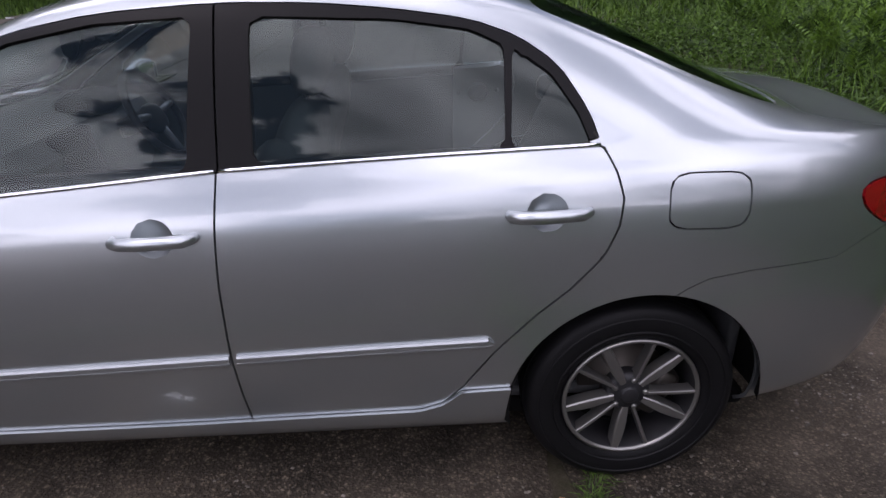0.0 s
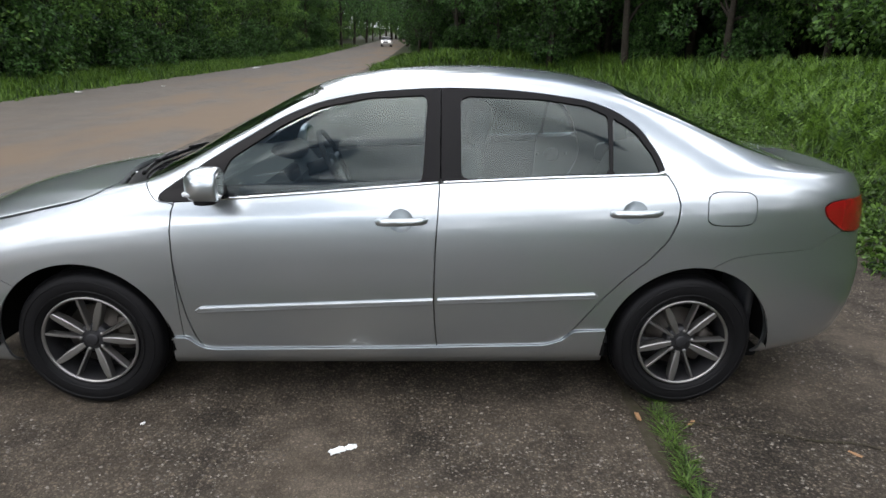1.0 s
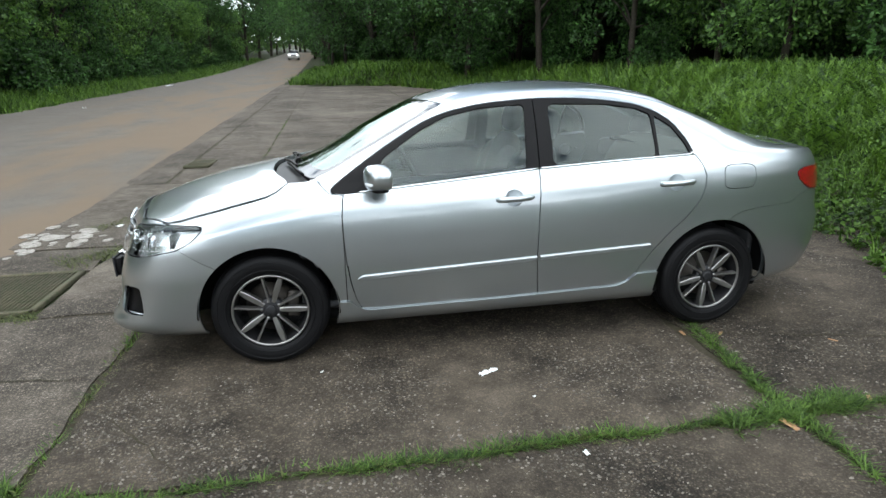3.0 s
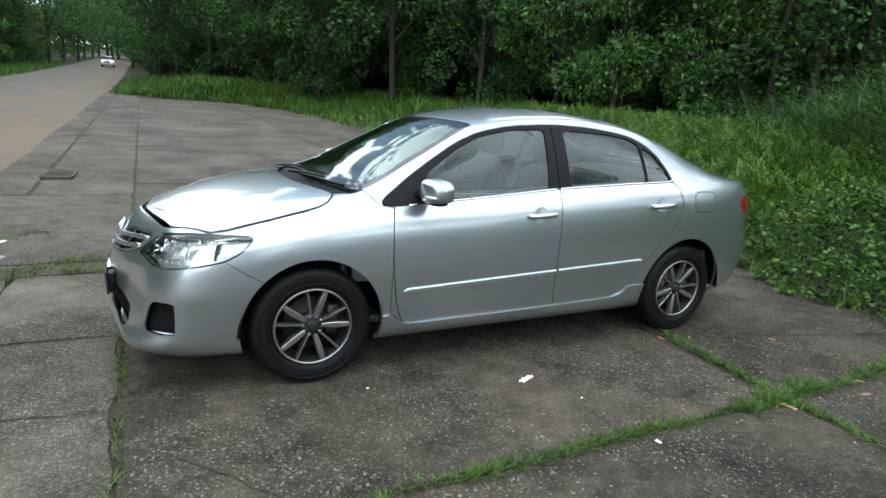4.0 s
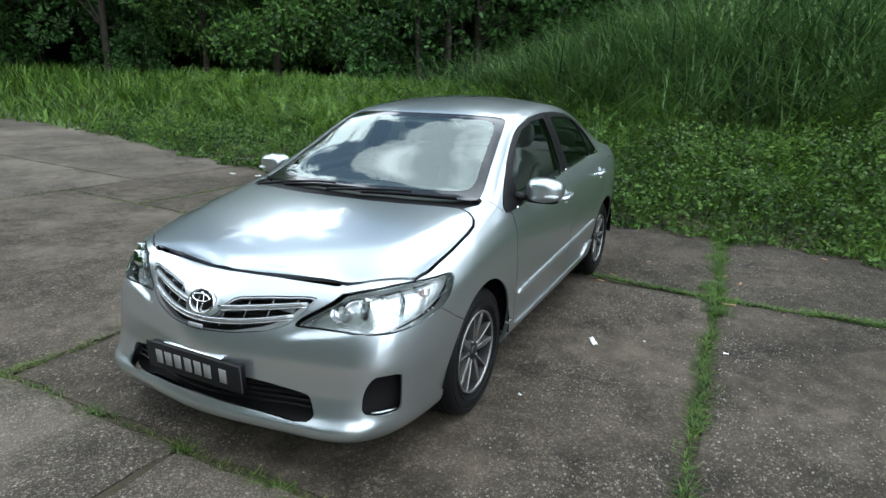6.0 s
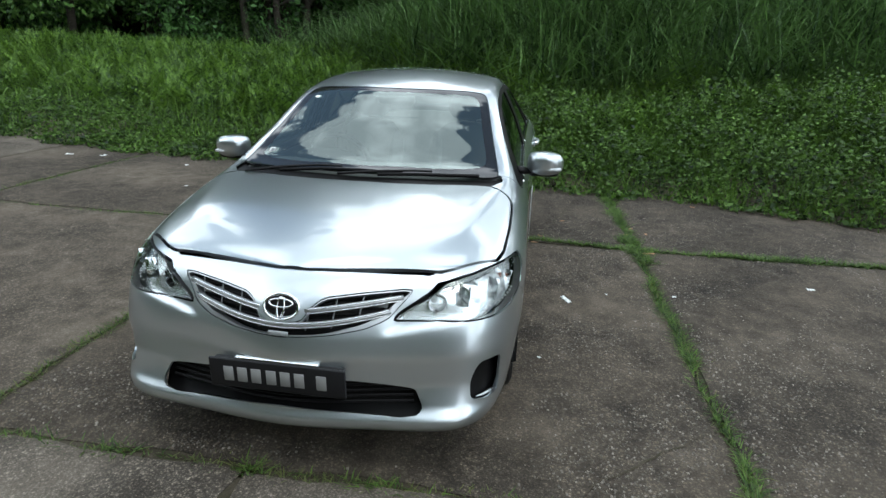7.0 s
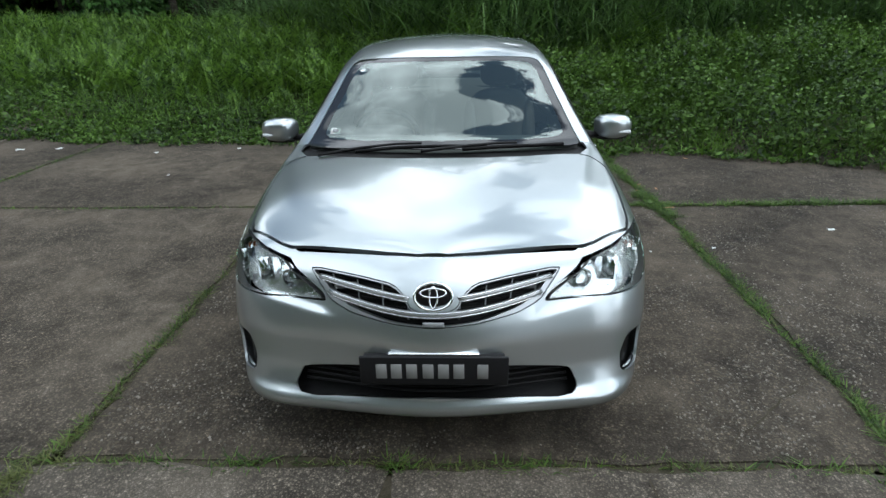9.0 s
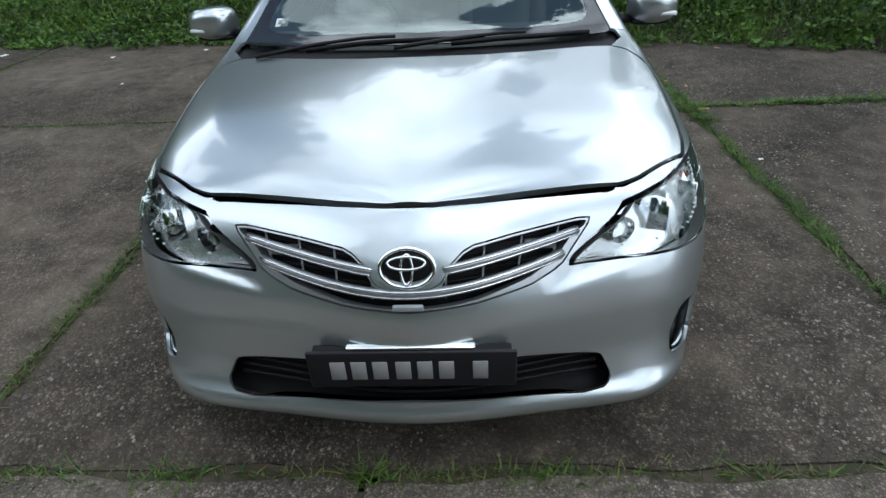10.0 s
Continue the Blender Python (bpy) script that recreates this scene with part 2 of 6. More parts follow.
    if random_tint:
        info = n.new("ShaderNodeObjectInfo")
        r = n.new("ShaderNodeMapRange")
        r.inputs["To Min"].default_value, r.inputs["To Max"].default_value = 1 - random_tint, 1 + random_tint
        l.new(info.outputs["Random"], r.inputs["Value"])
        tint = n.new("ShaderNodeMix")
        tint.data_type, tint.blend_type = "RGBA", "MULTIPLY"
        tint.inputs["Factor"].default_value = 1.0
        l.new(col, tint.inputs["A"])
        l.new(r.outputs["Result"], tint.inputs["B"])
        col = tint.outputs["Result"]
    l.new(col, b.inputs["Base Color"])
    b.inputs["Roughness"].default_value = rough
    b.inputs["Specular IOR Level"].default_value = 0.22
    bp = n.new("ShaderNodeBump")
    bp.inputs["Strength"].default_value = bump
    bp.inputs["Distance"].default_value = 0.01
    l.new(height, bp.inputs["Height"])
    l.new(bp.outputs[0], b.inputs["Normal"])
    return m


concrete = ground_material("slab_concrete", [(0.061, 0.049, 0.035), (0.100, 0.081, 0.059), (0.038, 0.031, 0.023), (0.120, 0.099, 0.074)], [0.6, 1.7, 6.0], 0.8, 0.88, (88, 40), 0.16)
concrete_pale = ground_material("smooth_slab_concrete", [(0.118, 0.099, 0.077), (0.170, 0.146, 0.115), (0.070, 0.058, 0.044), (0.166, 0.143, 0.114)], [0.6, 1.7, 6.0], 0.5, 0.88, (110, 48), 0.10)
concrete_worn = ground_material("worn_slab_concrete", [(0.092, 0.074, 0.054), (0.140, 0.116, 0.087), (0.055, 0.045, 0.033), (0.150, 0.126, 0.097)], [0.5, 1.9, 6.0], 0.8, 0.88, (88, 40), 0.16)
road_mat = ground_material("road_asphalt", [(0.118, 0.107, 0.092), (0.140, 0.128, 0.112), (0.128, 0.110, 0.088), (0.104, 0.092, 0.077)], [0.22, 0.6, 1.6], 0.2, 0.9)


def earth_stain(m, colour):
    """Brown earth washed over the road from the slabs' side, in long ragged streaks."""
    n, l = m.node_tree.nodes, m.node_tree.links
    b = n["Principled BSDF"]
    base = b.inputs["Base Color"].links[0].from_socket
    geo = n.new("ShaderNodeNewGeometry")
    stretch = n.new("ShaderNodeMapping")
    stretch.inputs["Scale"].default_value = (0.55, 0.14, 1.0)
    l.new(geo.outputs["Position"], stretch.inputs["Vector"])
    t = n.new("ShaderNodeTexNoise")
    t.inputs["Scale"].default_value, t.inputs["Detail"].default_value, t.inputs["Roughness"].default_value = 1.0, 8, 0.62
    l.new(stretch.outputs["Vector"], t.inputs["Vector"])
    place = n.new("ShaderNodeSeparateXYZ")
    l.new(geo.outputs["Position"], place.inputs[0])
    side = n.new("ShaderNodeMapRange")
    side.inputs["From Min"].default_value, side.inputs["From Max"].default_value = -11.0, -5.5
    side.inputs["To Min"].default_value, side.inputs["To Max"].default_value = -0.13, 0.09
    l.new(place.outputs["X"], side.inputs["Value"])
    add = n.new("ShaderNodeMath")
    l.new(t.outputs["Fac"], add.inputs[0])
    l.new(side.outputs["Result"], add.inputs[1])
    amount = n.new("ShaderNodeMapRange")
    amount.inputs["From Min"].default_value, amount.inputs["From Max"].default_value = 0.47, 0.62
    amount.inputs["To Max"].default_value = 0.85
    l.new(add.outputs[0], amount.inputs["Value"])
    mix = n.new("ShaderNodeMix")
    mix.data_type = "RGBA"
    l.new(amount.outputs["Result"], mix.inputs["Factor"])
    l.new(base, mix.inputs["A"])
    mix.inputs["B"].default_value = (*colour, 1)
    l.new(mix.outputs["Result"], b.inputs["Base Color"])


earth_stain(road_mat, (0.150, 0.111, 0.074))
soil = ground_material("soil", [(0.016, 0.026, 0.007), (0.012, 0.022, 0.005), (0.030, 0.030, 0.012)], [0.8, 4.0], 0.5, 0.95)
dirt = ground_material("joint_dirt", [(0.040, 0.033, 0.021), (0.028, 0.030, 0.014), (0.058, 0.048, 0.034)], [3.0, 14.0], 0.5, 0.95)
rubble_mat = ground_material("pale_rubble", [(0.30, 0.28, 0.25), (0.42, 0.40, 0.37), (0.2, 0.18, 0.15)], [6.0, 22.0], 0.6, 0.9)
bark = ground_material("bark", [(0.034, 0.028, 0.020), (0.055, 0.046, 0.035), (0.018, 0.016, 0.012)], [3.0, 14.0], 0.6, 0.9)
leaf_tree = leaf_material("tree_leaves", (0.003, 0.012, 0.003), (0.080, 0.185, 0.040))
leaf_light = leaf_material("light_tree_leaves", (0.010, 0.034, 0.007), (0.170, 0.315, 0.055))
leaf_mid = leaf_material("creeper_leaves", (0.007, 0.025, 0.006), (0.122, 0.245, 0.045))
leaf_weed = leaf_material("weed_leaves", (0.004, 0.016, 0.002), (0.100, 0.190, 0.027), 0.2)
leaf_fern = leaf_material("fern_leaves", (0.010, 0.034, 0.004), (0.140, 0.255, 0.031), 0.22)
leaf_cane = leaf_material("cane_grass", (0.006, 0.024, 0.005), (0.135, 0.240, 0.066), 0.2)
leaf_grass = leaf_material("short_grass", (0.018, 0.048, 0.006), (0.140, 0.255, 0.034))
leaf_joint = leaf_material("joint_grass", (0.018, 0.042, 0.007), (0.115, 0.200, 0.034))
leaf_dry = leaf_material("dry_weeds", (0.045, 0.065, 0.016), (0.13, 0.145, 0.045))
def chip_material():
    m, n, l, b = mat("stone_chips")
    geo = n.new("ShaderNodeNewGeometry")
    power = n.new("ShaderNodeMath")
    power.operation = "POWER"
    power.inputs[1].default_value = 2.0
    l.new(geo.outputs["Random Per Island"], power.inputs[0])
    mix = n.new("ShaderNodeMix")
    mix.data_type = "RGBA"
    mix.inputs["A"].default_value, mix.inputs["B"].default_value = (0.048, 0.040, 0.030, 1), (0.215, 0.192, 0.160, 1)
    l.new(power.outputs[0], mix.inputs["Factor"])
    l.new(mix.outputs["Result"], b.inputs["Base Color"])
    b.inputs["Roughness"].default_value = 0.7
    return m


chip_stone = chip_material()
dry_leaf = plain("dry_leaf", (0.30, 0.17, 0.08), 0.7)
grate_iron = ground_material("grate_iron", [(0.085, 0.078, 0.052), (0.12, 0.10, 0.068), (0.06, 0.065, 0.035)], [3.0, 12.0], 0.3, 0.85)
# near-black greens: the shade inside the wood is painted into this colour
wood_shade = leaf_material("painted_forest_shade", (0.004, 0.012, 0.004), (0.014, 0.036, 0.009), 0.0, 0.9)

# ---- ground ----
def edge_x(y):
    """Where the weeds begin on the slabs."""
    return spl(y, [(-14, 0.5), (-7, 1.2), (-5, 2.0), (-4, 2.55), (-2.6, 3.15), (-1.4, 3.22), (-0.4, 3.35), (1.0, 3.75), (3, 3.9), (5, 3.95), (7, 4.3), (11, 5.2), (15, 5.4), (21, 5.3), (28, 4.8), (33, 2.5), (36, -3.4)])


def land(x, y):
    """Height of the ground: level under the car, rising gently along the road, with a bank behind the weeds."""
    x, y = np.asarray(x, float), np.asarray(y, float)
    t, u = np.maximum(0, y - 3), np.maximum(0, y - 45)
    z = 0.036 * (np.sqrt(t * t + 4) - 2) + 0.022 * (np.sqrt(u * u + 400) - 20)
    step = lambda v: np.clip(v, 0, 1) ** 2 * (3 - 2 * np.clip(v, 0, 1))
    bank = 1.6 * step((x - 7.0 - 0.25 * np.maximum(0, y + 1)) / 4.5) * step((6.5 - y) / 7.0)
    return z + bank + 0.95 * step((x - edge_x(y) - 0.3) / 5.5)


def sheet(name, xs, ys, material, lift=0.0, wave=0.0):
    X, Y = np.meshgrid(xs, ys, indexing="ij")
    if wave:
        w = wave * np.sin(Y * 0.9) + wave * np.sin(Y * 2.3 + 1)
        X = X + w * (np.arange(len(xs)) == 0)[:, None] + w[::1] * (np.arange(len(xs)) == len(xs) - 1)[:, None]
    Z = land(X, Y) + lift
    n, m = X.shape
    v = np.stack([X, Y, Z], -1).reshape(-1, 3)
    f = [(i * m + j, (i + 1) * m + j, (i + 1) * m + j + 1, i * m + j + 1) for i in range(n - 1) for j in range(m - 1)]
    return mesh_object(name, v, f, material)


far = [-900, -300, -120, -60]
ground = sheet("ground", far + list(np.arange(-40, 41, 1.0)) + [60, 120, 300, 900],
               far + list(np.arange(-40, 121, 1.0)) + [150, 200, 300, 900], soil, -0.035)
tagged(ground, "dark soil with moss and low weeds", "ground", kind="structure")
road = sheet("road", [-11.6, -10, -8, -6, -4.6, -3.88], [-60, -30] + list(np.arange(-15, 121, 0.8)) + [140, 160, 172], road_mat, -0.006, 0.05)
tagged(road, "worn grey-brown asphalt road stained with earth", "road", kind="structure")

# ---- the car's skin ----
NU, NV_WALL, NV_SIDE, NV_TOP = 200, 50, 18, 26


def nose(z):
    return spl(z, [(0.20, -2.16), (0.235, -2.224), (0.26, -2.248), (0.285, -2.253), (0.305, -2.243), (0.325, -2.236), (0.40, -2.24), (0.50, -2.237), (0.58, -2.22), (0.66, -2.185), (0.72, -2.15), (0.78, -2.10), (0.83, -2.04)])


def tail(z):
    return spl(z, [(0.22, 2.20), (0.32, 2.27), (0.50, 2.31), (0.62, 2.305), (0.70, 2.275), (0.90, 2.255), (1.00, 2.24), (1.08, 2.20)])


def shoulder(x):
    return spl(x, [(-2.05, 0.805), (-1.90, 0.81), (-1.60, 0.855), (-1.30, 0.92), (-1.05, 0.96), (-0.83, 0.983), (-0.5, 1.0), (0.2, 1.03), (1.15, 1.07), (1.7, 1.075), (2.0, 1.06), (2.2, 1.035)])


def bottom(x):
    return spl(x, [(-2.25, 0.238), (-2.15, 0.225), (-2.05, 0.212), (-1.9, 0.198), (-1.7, 0.19), (-0.9, 0.205), (0.9, 0.215), (1.7, 0.24), (2.3, 0.30)])


def girth(t):
    return spl(t, [(0, 0.785), (0.05, 0.824), (0.15, 0.842), (0.35, 0.8605), (0.52, 0.868), (0.62, 0.8675), (0.72, 0.863), (0.80, 0.8545), (0.835, 0.8485), (0.92, 0.819), (1, 0.782)])


def girth_end(t):
    return spl(t, [(0, 0.785), (0.05, 0.827), (0.15, 0.848), (0.35, 0.870), (0.55, 0.881), (0.7, 0.880), (0.80, 0.8735), (0.835, 0.869), (0.92, 0.847), (1, 0.795)])


def centre(x):
    return spl(x, [(-2.05, 0.805), (-1.95, 0.85), (-1.75, 0.91), (-1.4, 0.975), (-1.15, 1.008), (-1.08, 1.03), (-0.7, 1.235), (-0.35, 1.40), (-0.15, 1.448), (0.1, 1.477), (0.4, 1.488), (0.7, 1.475), (1.0, 1.43), (1.3, 1.325), (1.6, 1.195), (1.8, 1.115), (1.95, 1.10), (2.1, 1.085), (2.2, 1.04)])


def rail_z(x):
    return spl(x, [(-2.05, 0.805), (-1.90, 0.835), (-1.6, 0.91), (-1.3, 0.955), (-1.04, 0.992), (-0.7, 1.15), (-0.28, 1.355), (-0.1, 1.395), (0.1, 1.42), (0.4, 1.435), (0.7, 1.42), (0.95, 1.38), (1.2, 1.30), (1.5, 1.18), (1.75, 1.10), (2.2, 1.037)])


def rail_y(x):
    return spl(x, [(-2.05, 0.0), (-1.90, 0.42), (-1.6, 0.62), (-1.3, 0.68), (-1.04, 0.742), (-0.7, 0.687), (-0.28, 0.618), (0.1, 0.597), (0.8, 0.585), (1.2, 0.60), (1.7, 0.63), (2.0, 0.62), (2.2, 0.4)])


def skin():
    """Half of the car's outer surface (its left side) as a grid: columns from nose to tail, rows from sill to middle."""
    nf, ns = 60, NU - 110
    X0 = 1.25

    def spread(n, m):
        f = np.unique(np.concatenate([np.linspace(0, 1, 2000), np.sin(np.linspace(0, math.pi / 2, 2000)) ** (2 / n)]))
        g = (1 - f**n) ** (1 / m)
        d = np.concatenate([[0], np.cumsum(np.hypot(0.86 * np.diff(f), 0.9 * np.diff(g)))])
        q = np.interp(np.linspace(0, d[-1], nf), d, f)
        return list(zip(q, (1 - np.minimum(q, 1) ** n) ** (1 / m)))

    cols = [("f", a) for a in spread(9.0, 3.2)[:-1]] + [("s", x) for x in np.linspace(-X0, X0, ns)] + [("r", a) for a in spread(5.5, 2.4)[::-1][1:]]
    out = np.zeros((len(cols), NV_WALL + NV_SIDE + NV_TOP, 3))
    tau = np.linspace(0, 1, NV_WALL)
    for j, (kind, a) in enumerate(cols):
        xs = -1.9 if kind == "f" else 1.9 if kind == "r" else a
        for _ in range(8):
            zb, zs = bottom(xs), shoulder(xs)
            z = zb + tau * (zs - zb)
            k = spl(abs(xs), [(0.5, 0.0), (1.5, 1.0)])
            w = girth(tau) * (1 - k) + girth_end(tau) * k
            if kind == "s":
                x = np.full_like(z, a)
                y = w * (1 - 0.006 * (a / X0) ** 2)
            else:
                w = w * 0.994
                s, c = a
                if kind == "f":
                    y = w * s
                    vee = spl(z, [(0.2, 0.06), (0.3, 0.095), (0.42, 0.15), (0.6, 0.165), (0.83, 0.15)]) * (1 - np.exp(-((y / 0.42) ** 2)))
                    x = -X0 - (-X0 - nose(z) - vee) * c
                else:
                    y = w * s
                    vee = 0.07 * (1 - np.exp(-((y / 0.5) ** 2)))
                    x = X0 + (tail(z) - X0 - vee) * c
            xs = x[-1]
        out[j, :NV_WALL] = np.stack([x, -y, z], -1)
        ys, zs = y[-1], z[-1]
        yr, zr, zc = min(float(rail_y(xs)), ys * 0.97), float(rail_z(xs)), float(centre(xs))
        zr = max(zr, float(zs) + 0.002 * (ys > 0.05))
        t = np.linspace(0, 1, NV_SIDE + 1)[1:]
        bow = 0.012 * np.sin(math.pi * t) * min(1, (zr - zs) / 0.2)
        out[j, NV_WALL:NV_WALL + NV_SIDE] = np.stack([np.full_like(t, xs), -(ys + (yr - ys) * t + bow), zs + (zr - zs) * t], -1)
        t = np.linspace(1, 0, NV_TOP + 1)[1:]
        out[j, NV_WALL + NV_SIDE:] = np.stack([np.full_like(t, xs), -yr * t, zr + (zc - zr) * (1 - t**2)], -1)
    return out


def eased(g, rows, times):
    for _ in range(times):
        h = g.copy()
        h[:, 1:-1] = 0.5 * g[:, 1:-1] + 0.25 * (g[:, :-2] + g[:, 2:])
        for a, b in rows:
            g[:, a:b] = h[:, a:b]
    return g


grid = skin()
r0 = NV_WALL + NV_SIDE
grid = eased(grid, [(r0 - 7, r0 + 8)], 8)
ends = grid[:, NV_WALL - 1, 0]
blend = np.clip((np.where(ends < 0, -ends - 0.9, ends - 1.25)) / 0.3, 0, 1)[:, None, None]
grid = grid * (1 - blend) + eased(grid.copy(), [(NV_WALL - 8, NV_WALL + 6)], 10) * blend
# the ledge that runs from the grille's foot out below each headlamp
smooth01 = lambda v: np.clip(v, 0, 1) ** 2 * (3 - 2 * np.clip(v, 0, 1))
gy, gz = -grid[:, :NV_WALL, 1], grid[:, :NV_WALL, 2]
step_in = smooth01((gz - 0.597 - 0.16 * (gy - 0.40)) / 0.024) * smooth01((0.77 - gz) / 0.11) * smooth01((gy - 0.35) / 0.07) * smooth01((0.72 - gy) / 0.12)
grid[:, :NV_WALL, 0] += 0.010 * step_in * (grid[:, :NV_WALL, 0] < -1.7)
nu, nv, _ = grid.shape


# ---- cutting the skin into panels ----
class Soup:
    def __init__(self, v, n, t):
        self.v, self.n, self.t = v, n, t


def base_soup():
    v = grid.reshape(-1, 3)
    q = np.array([(i * nv + k, (i + 1) * nv + k, (i + 1) * nv + k + 1, i * nv + k + 1) for i in range(nu - 1) for k in range(nv - 1)])
    t = np.concatenate([q[:, [0, 1, 2]], q[:, [0, 2, 3]]])
    a = np.cross(v[t[:, 1]] - v[t[:, 0]], v[t[:, 2]] - v[t[:, 0]])
    t, a = t[np.linalg.norm(a, axis=1) > 1e-10], a[np.linalg.norm(a, axis=1) > 1e-10]
    n = np.zeros_like(v)
    for c in range(3):
        np.add.at(n, t[:, c], a)
    n[np.abs(v[:, 1]) < 1e-5, 1] = 0
    n /= np.maximum(np.linalg.norm(n, axis=1), 1e-9)[:, None]
    return Soup(v, n, t)


def cut(s, f):
    """The two pieces of a soup where the field f is below and above zero."""
    f = np.where(np.abs(f) < 1e-7, 1e-7, f)
    neg = f < 0
    count = neg[s.t].sum(1)
    low, high = [s.t[count == 3]], [s.t[count == 0]]
    v, n, made, lo, hi = [s.v], [s.n], {}, [], []
    base = len(s.v)
    extra_v, extra_n = [], []

    def mid(a, b):
        key = (a, b) if a < b else (b, a)
        if key not in made:
            w = f[a] / (f[a] - f[b])
            extra_v.append(s.v[a] * (1 - w) + s.v[b] * w)
            extra_n.append(s.n[a] * (1 - w) + s.n[b] * w)
            made[key] = base + len(extra_v) - 1
        return made[key]

    for tri in s.t[(count == 1) | (count == 2)]:
        poly = {True: [], False: []}
        for k in range(3):
            a, b = int(tri[k]), int(tri[(k + 1) % 3])
            poly[bool(neg[a])].append(a)
            if neg[a] != neg[b]:
                m = mid(a, b)
                poly[True].append(m)
                poly[False].append(m)
        for side, where in ((True, lo), (False, hi)):
            p = poly[side]
            where.extend((p[0], p[k], p[k + 1]) for k in range(1, len(p) - 1))
    if extra_v:
        v.append(np.array(extra_v))
        n.append(np.array(extra_n))
    v, n = np.concatenate(v), np.concatenate(n)
    pieces = []
    for whole, bits in ((low, lo), (high, hi)):
        t = np.concatenate([whole[0], np.array(bits, int).reshape(-1, 3)])
        used, back = np.unique(t, return_inverse=True)
        pieces.append(Soup(v[used], n[used], back.reshape(-1, 3)))
    return pieces


def loop(points, rounds=2, k=0.2):
    """A closed outline, its corners cut round."""
    p = np.array(points, float)
    for _ in range(rounds):
        q = np.roll(p, -1, 0)
        p = np.stack([(1 - k) * p + k * q, k * p + (1 - k) * q], 1).reshape(-1, 2)
    return p


def inside(uv, poly):
    """Signed distance to a closed outline, below zero inside."""
    a, b = poly, np.roll(poly, -1, 0)
    best = np.full(len(uv), 1e9)
    odd = np.zeros(len(uv), bool)
    for p, q in zip(a, b):
        d = q - p
        w = np.clip(((uv - p) @ d) / max(d @ d, 1e-12), 0, 1)
        best = np.minimum(best, np.hypot(*(uv - p - w[:, None] * d).T))
        if p[1] != q[1]:
            odd ^= ((uv[:, 1] < p[1]) != (uv[:, 1] < q[1])) & (uv[:, 0] < p[0] + (uv[:, 1] - p[1]) * (q[0] - p[0]) / (q[1] - p[1]))
    return np.where(odd, -best, best)


def seen_from(s, axes):
    w = s.v * np.array([1, -1, 1])
    return w[:, ["xyz".index(c) for c in axes]]


def take(s, axes, poly, gap=0.0, mask=None):
    """Takes the part inside an outline out of a soup: that part, and what is left; a gap opens between the two."""
    def field(q, grow):
        d = inside(seen_from(q, axes), poly) - grow
        return d if mask is None else np.maximum(d, mask(q.v * np.array([1, -1, 1])))
    got, rest = cut(s, field(s, -gap / 2))
    if gap:
        _, rest = cut(rest, field(rest, gap / 2))
    return got, rest


def panel(name, s, material, parent, depth=0.012, both=False, label="", mirror=False, lift=0.0, flange=None):
    """One panel of the skin as a mesh with turned-in edges. both: with its mirror image as one piece; mirror: only that image."""
    v = s.v + s.n * lift
    n, t = s.n / np.maximum(np.linalg.norm(s.n, axis=1), 1e-9)[:, None], s.t
    if depth:
        edges = np.concatenate([t[:, [0, 1]], t[:, [1, 2]], t[:, [2, 0]]])
        key = np.sort(edges, 1)
        _, first, count = np.unique(key, axis=0, return_index=True, return_counts=True)
        rim = edges[first[count == 1]]
        rim = rim[~((np.abs(v[rim[:, 0], 1]) < 1e-4) & (np.abs(v[rim[:, 1], 1]) < 1e-4))]
        ids = np.unique(rim)
        place = {int(i): len(v) + k for k, i in enumerate(ids)}
        top = {int(i): len(v) + len(ids) + k for k, i in enumerate(ids)}
        v = np.concatenate([v, v[ids] - n[ids] * depth, v[ids]])
        side = np.zeros((len(ids), 3))
        walls = []
        for a, b in rim:
            a, b = int(a), int(b)
            walls += [(top[b], top[a], place[a]), (top[b], place[a], place[b])]
        for w in walls:
            c = np.cross(v[w[1]] - v[w[0]], v[w[2]] - v[w[0]])
            for i in w:
                if i >= len(s.v):
                    side[(i - len(s.v)) % len(ids)] += c
        side /= np.maximum(np.linalg.norm(side, axis=1), 1e-9)[:, None]
        n = np.concatenate([n, side, side])
        t = np.concatenate([t, np.array(walls, int).reshape(-1, 3)])
    flip = np.array([1, -1, 1])
    if mirror:
        v, n, t = v * flip, n * flip, t[:, ::-1]
    elif both:
        v, n, t = np.concatenate([v, v * flip]), np.concatenate([n, n * flip]), np.concatenate([t, t[:, ::-1] + len(v)])
    ob = mesh_object(name, v, t, material, parent, normals=n)
    if label:
        tagged(ob, label)
    return ob


def pair(name, s, material, parent, **more):
    return [panel(name, s, material, parent, **more), panel(name, s, material, parent, mirror=True, **more)]


def side_y(x, z):
    """How far out the car's flank is at a place between the wheels."""
    zb, zs = bottom(x), shoulder(x)
    k = spl(abs(x), [(0.5, 0.0), (1.5, 1.0)])
    t = (z - zb) / (zs - zb)
    return float((girth(t) * (1 - k) + girth_end(t) * k) * (1 - 0.006 * (x / 1.25) ** 2))


SKIN = base_soup()


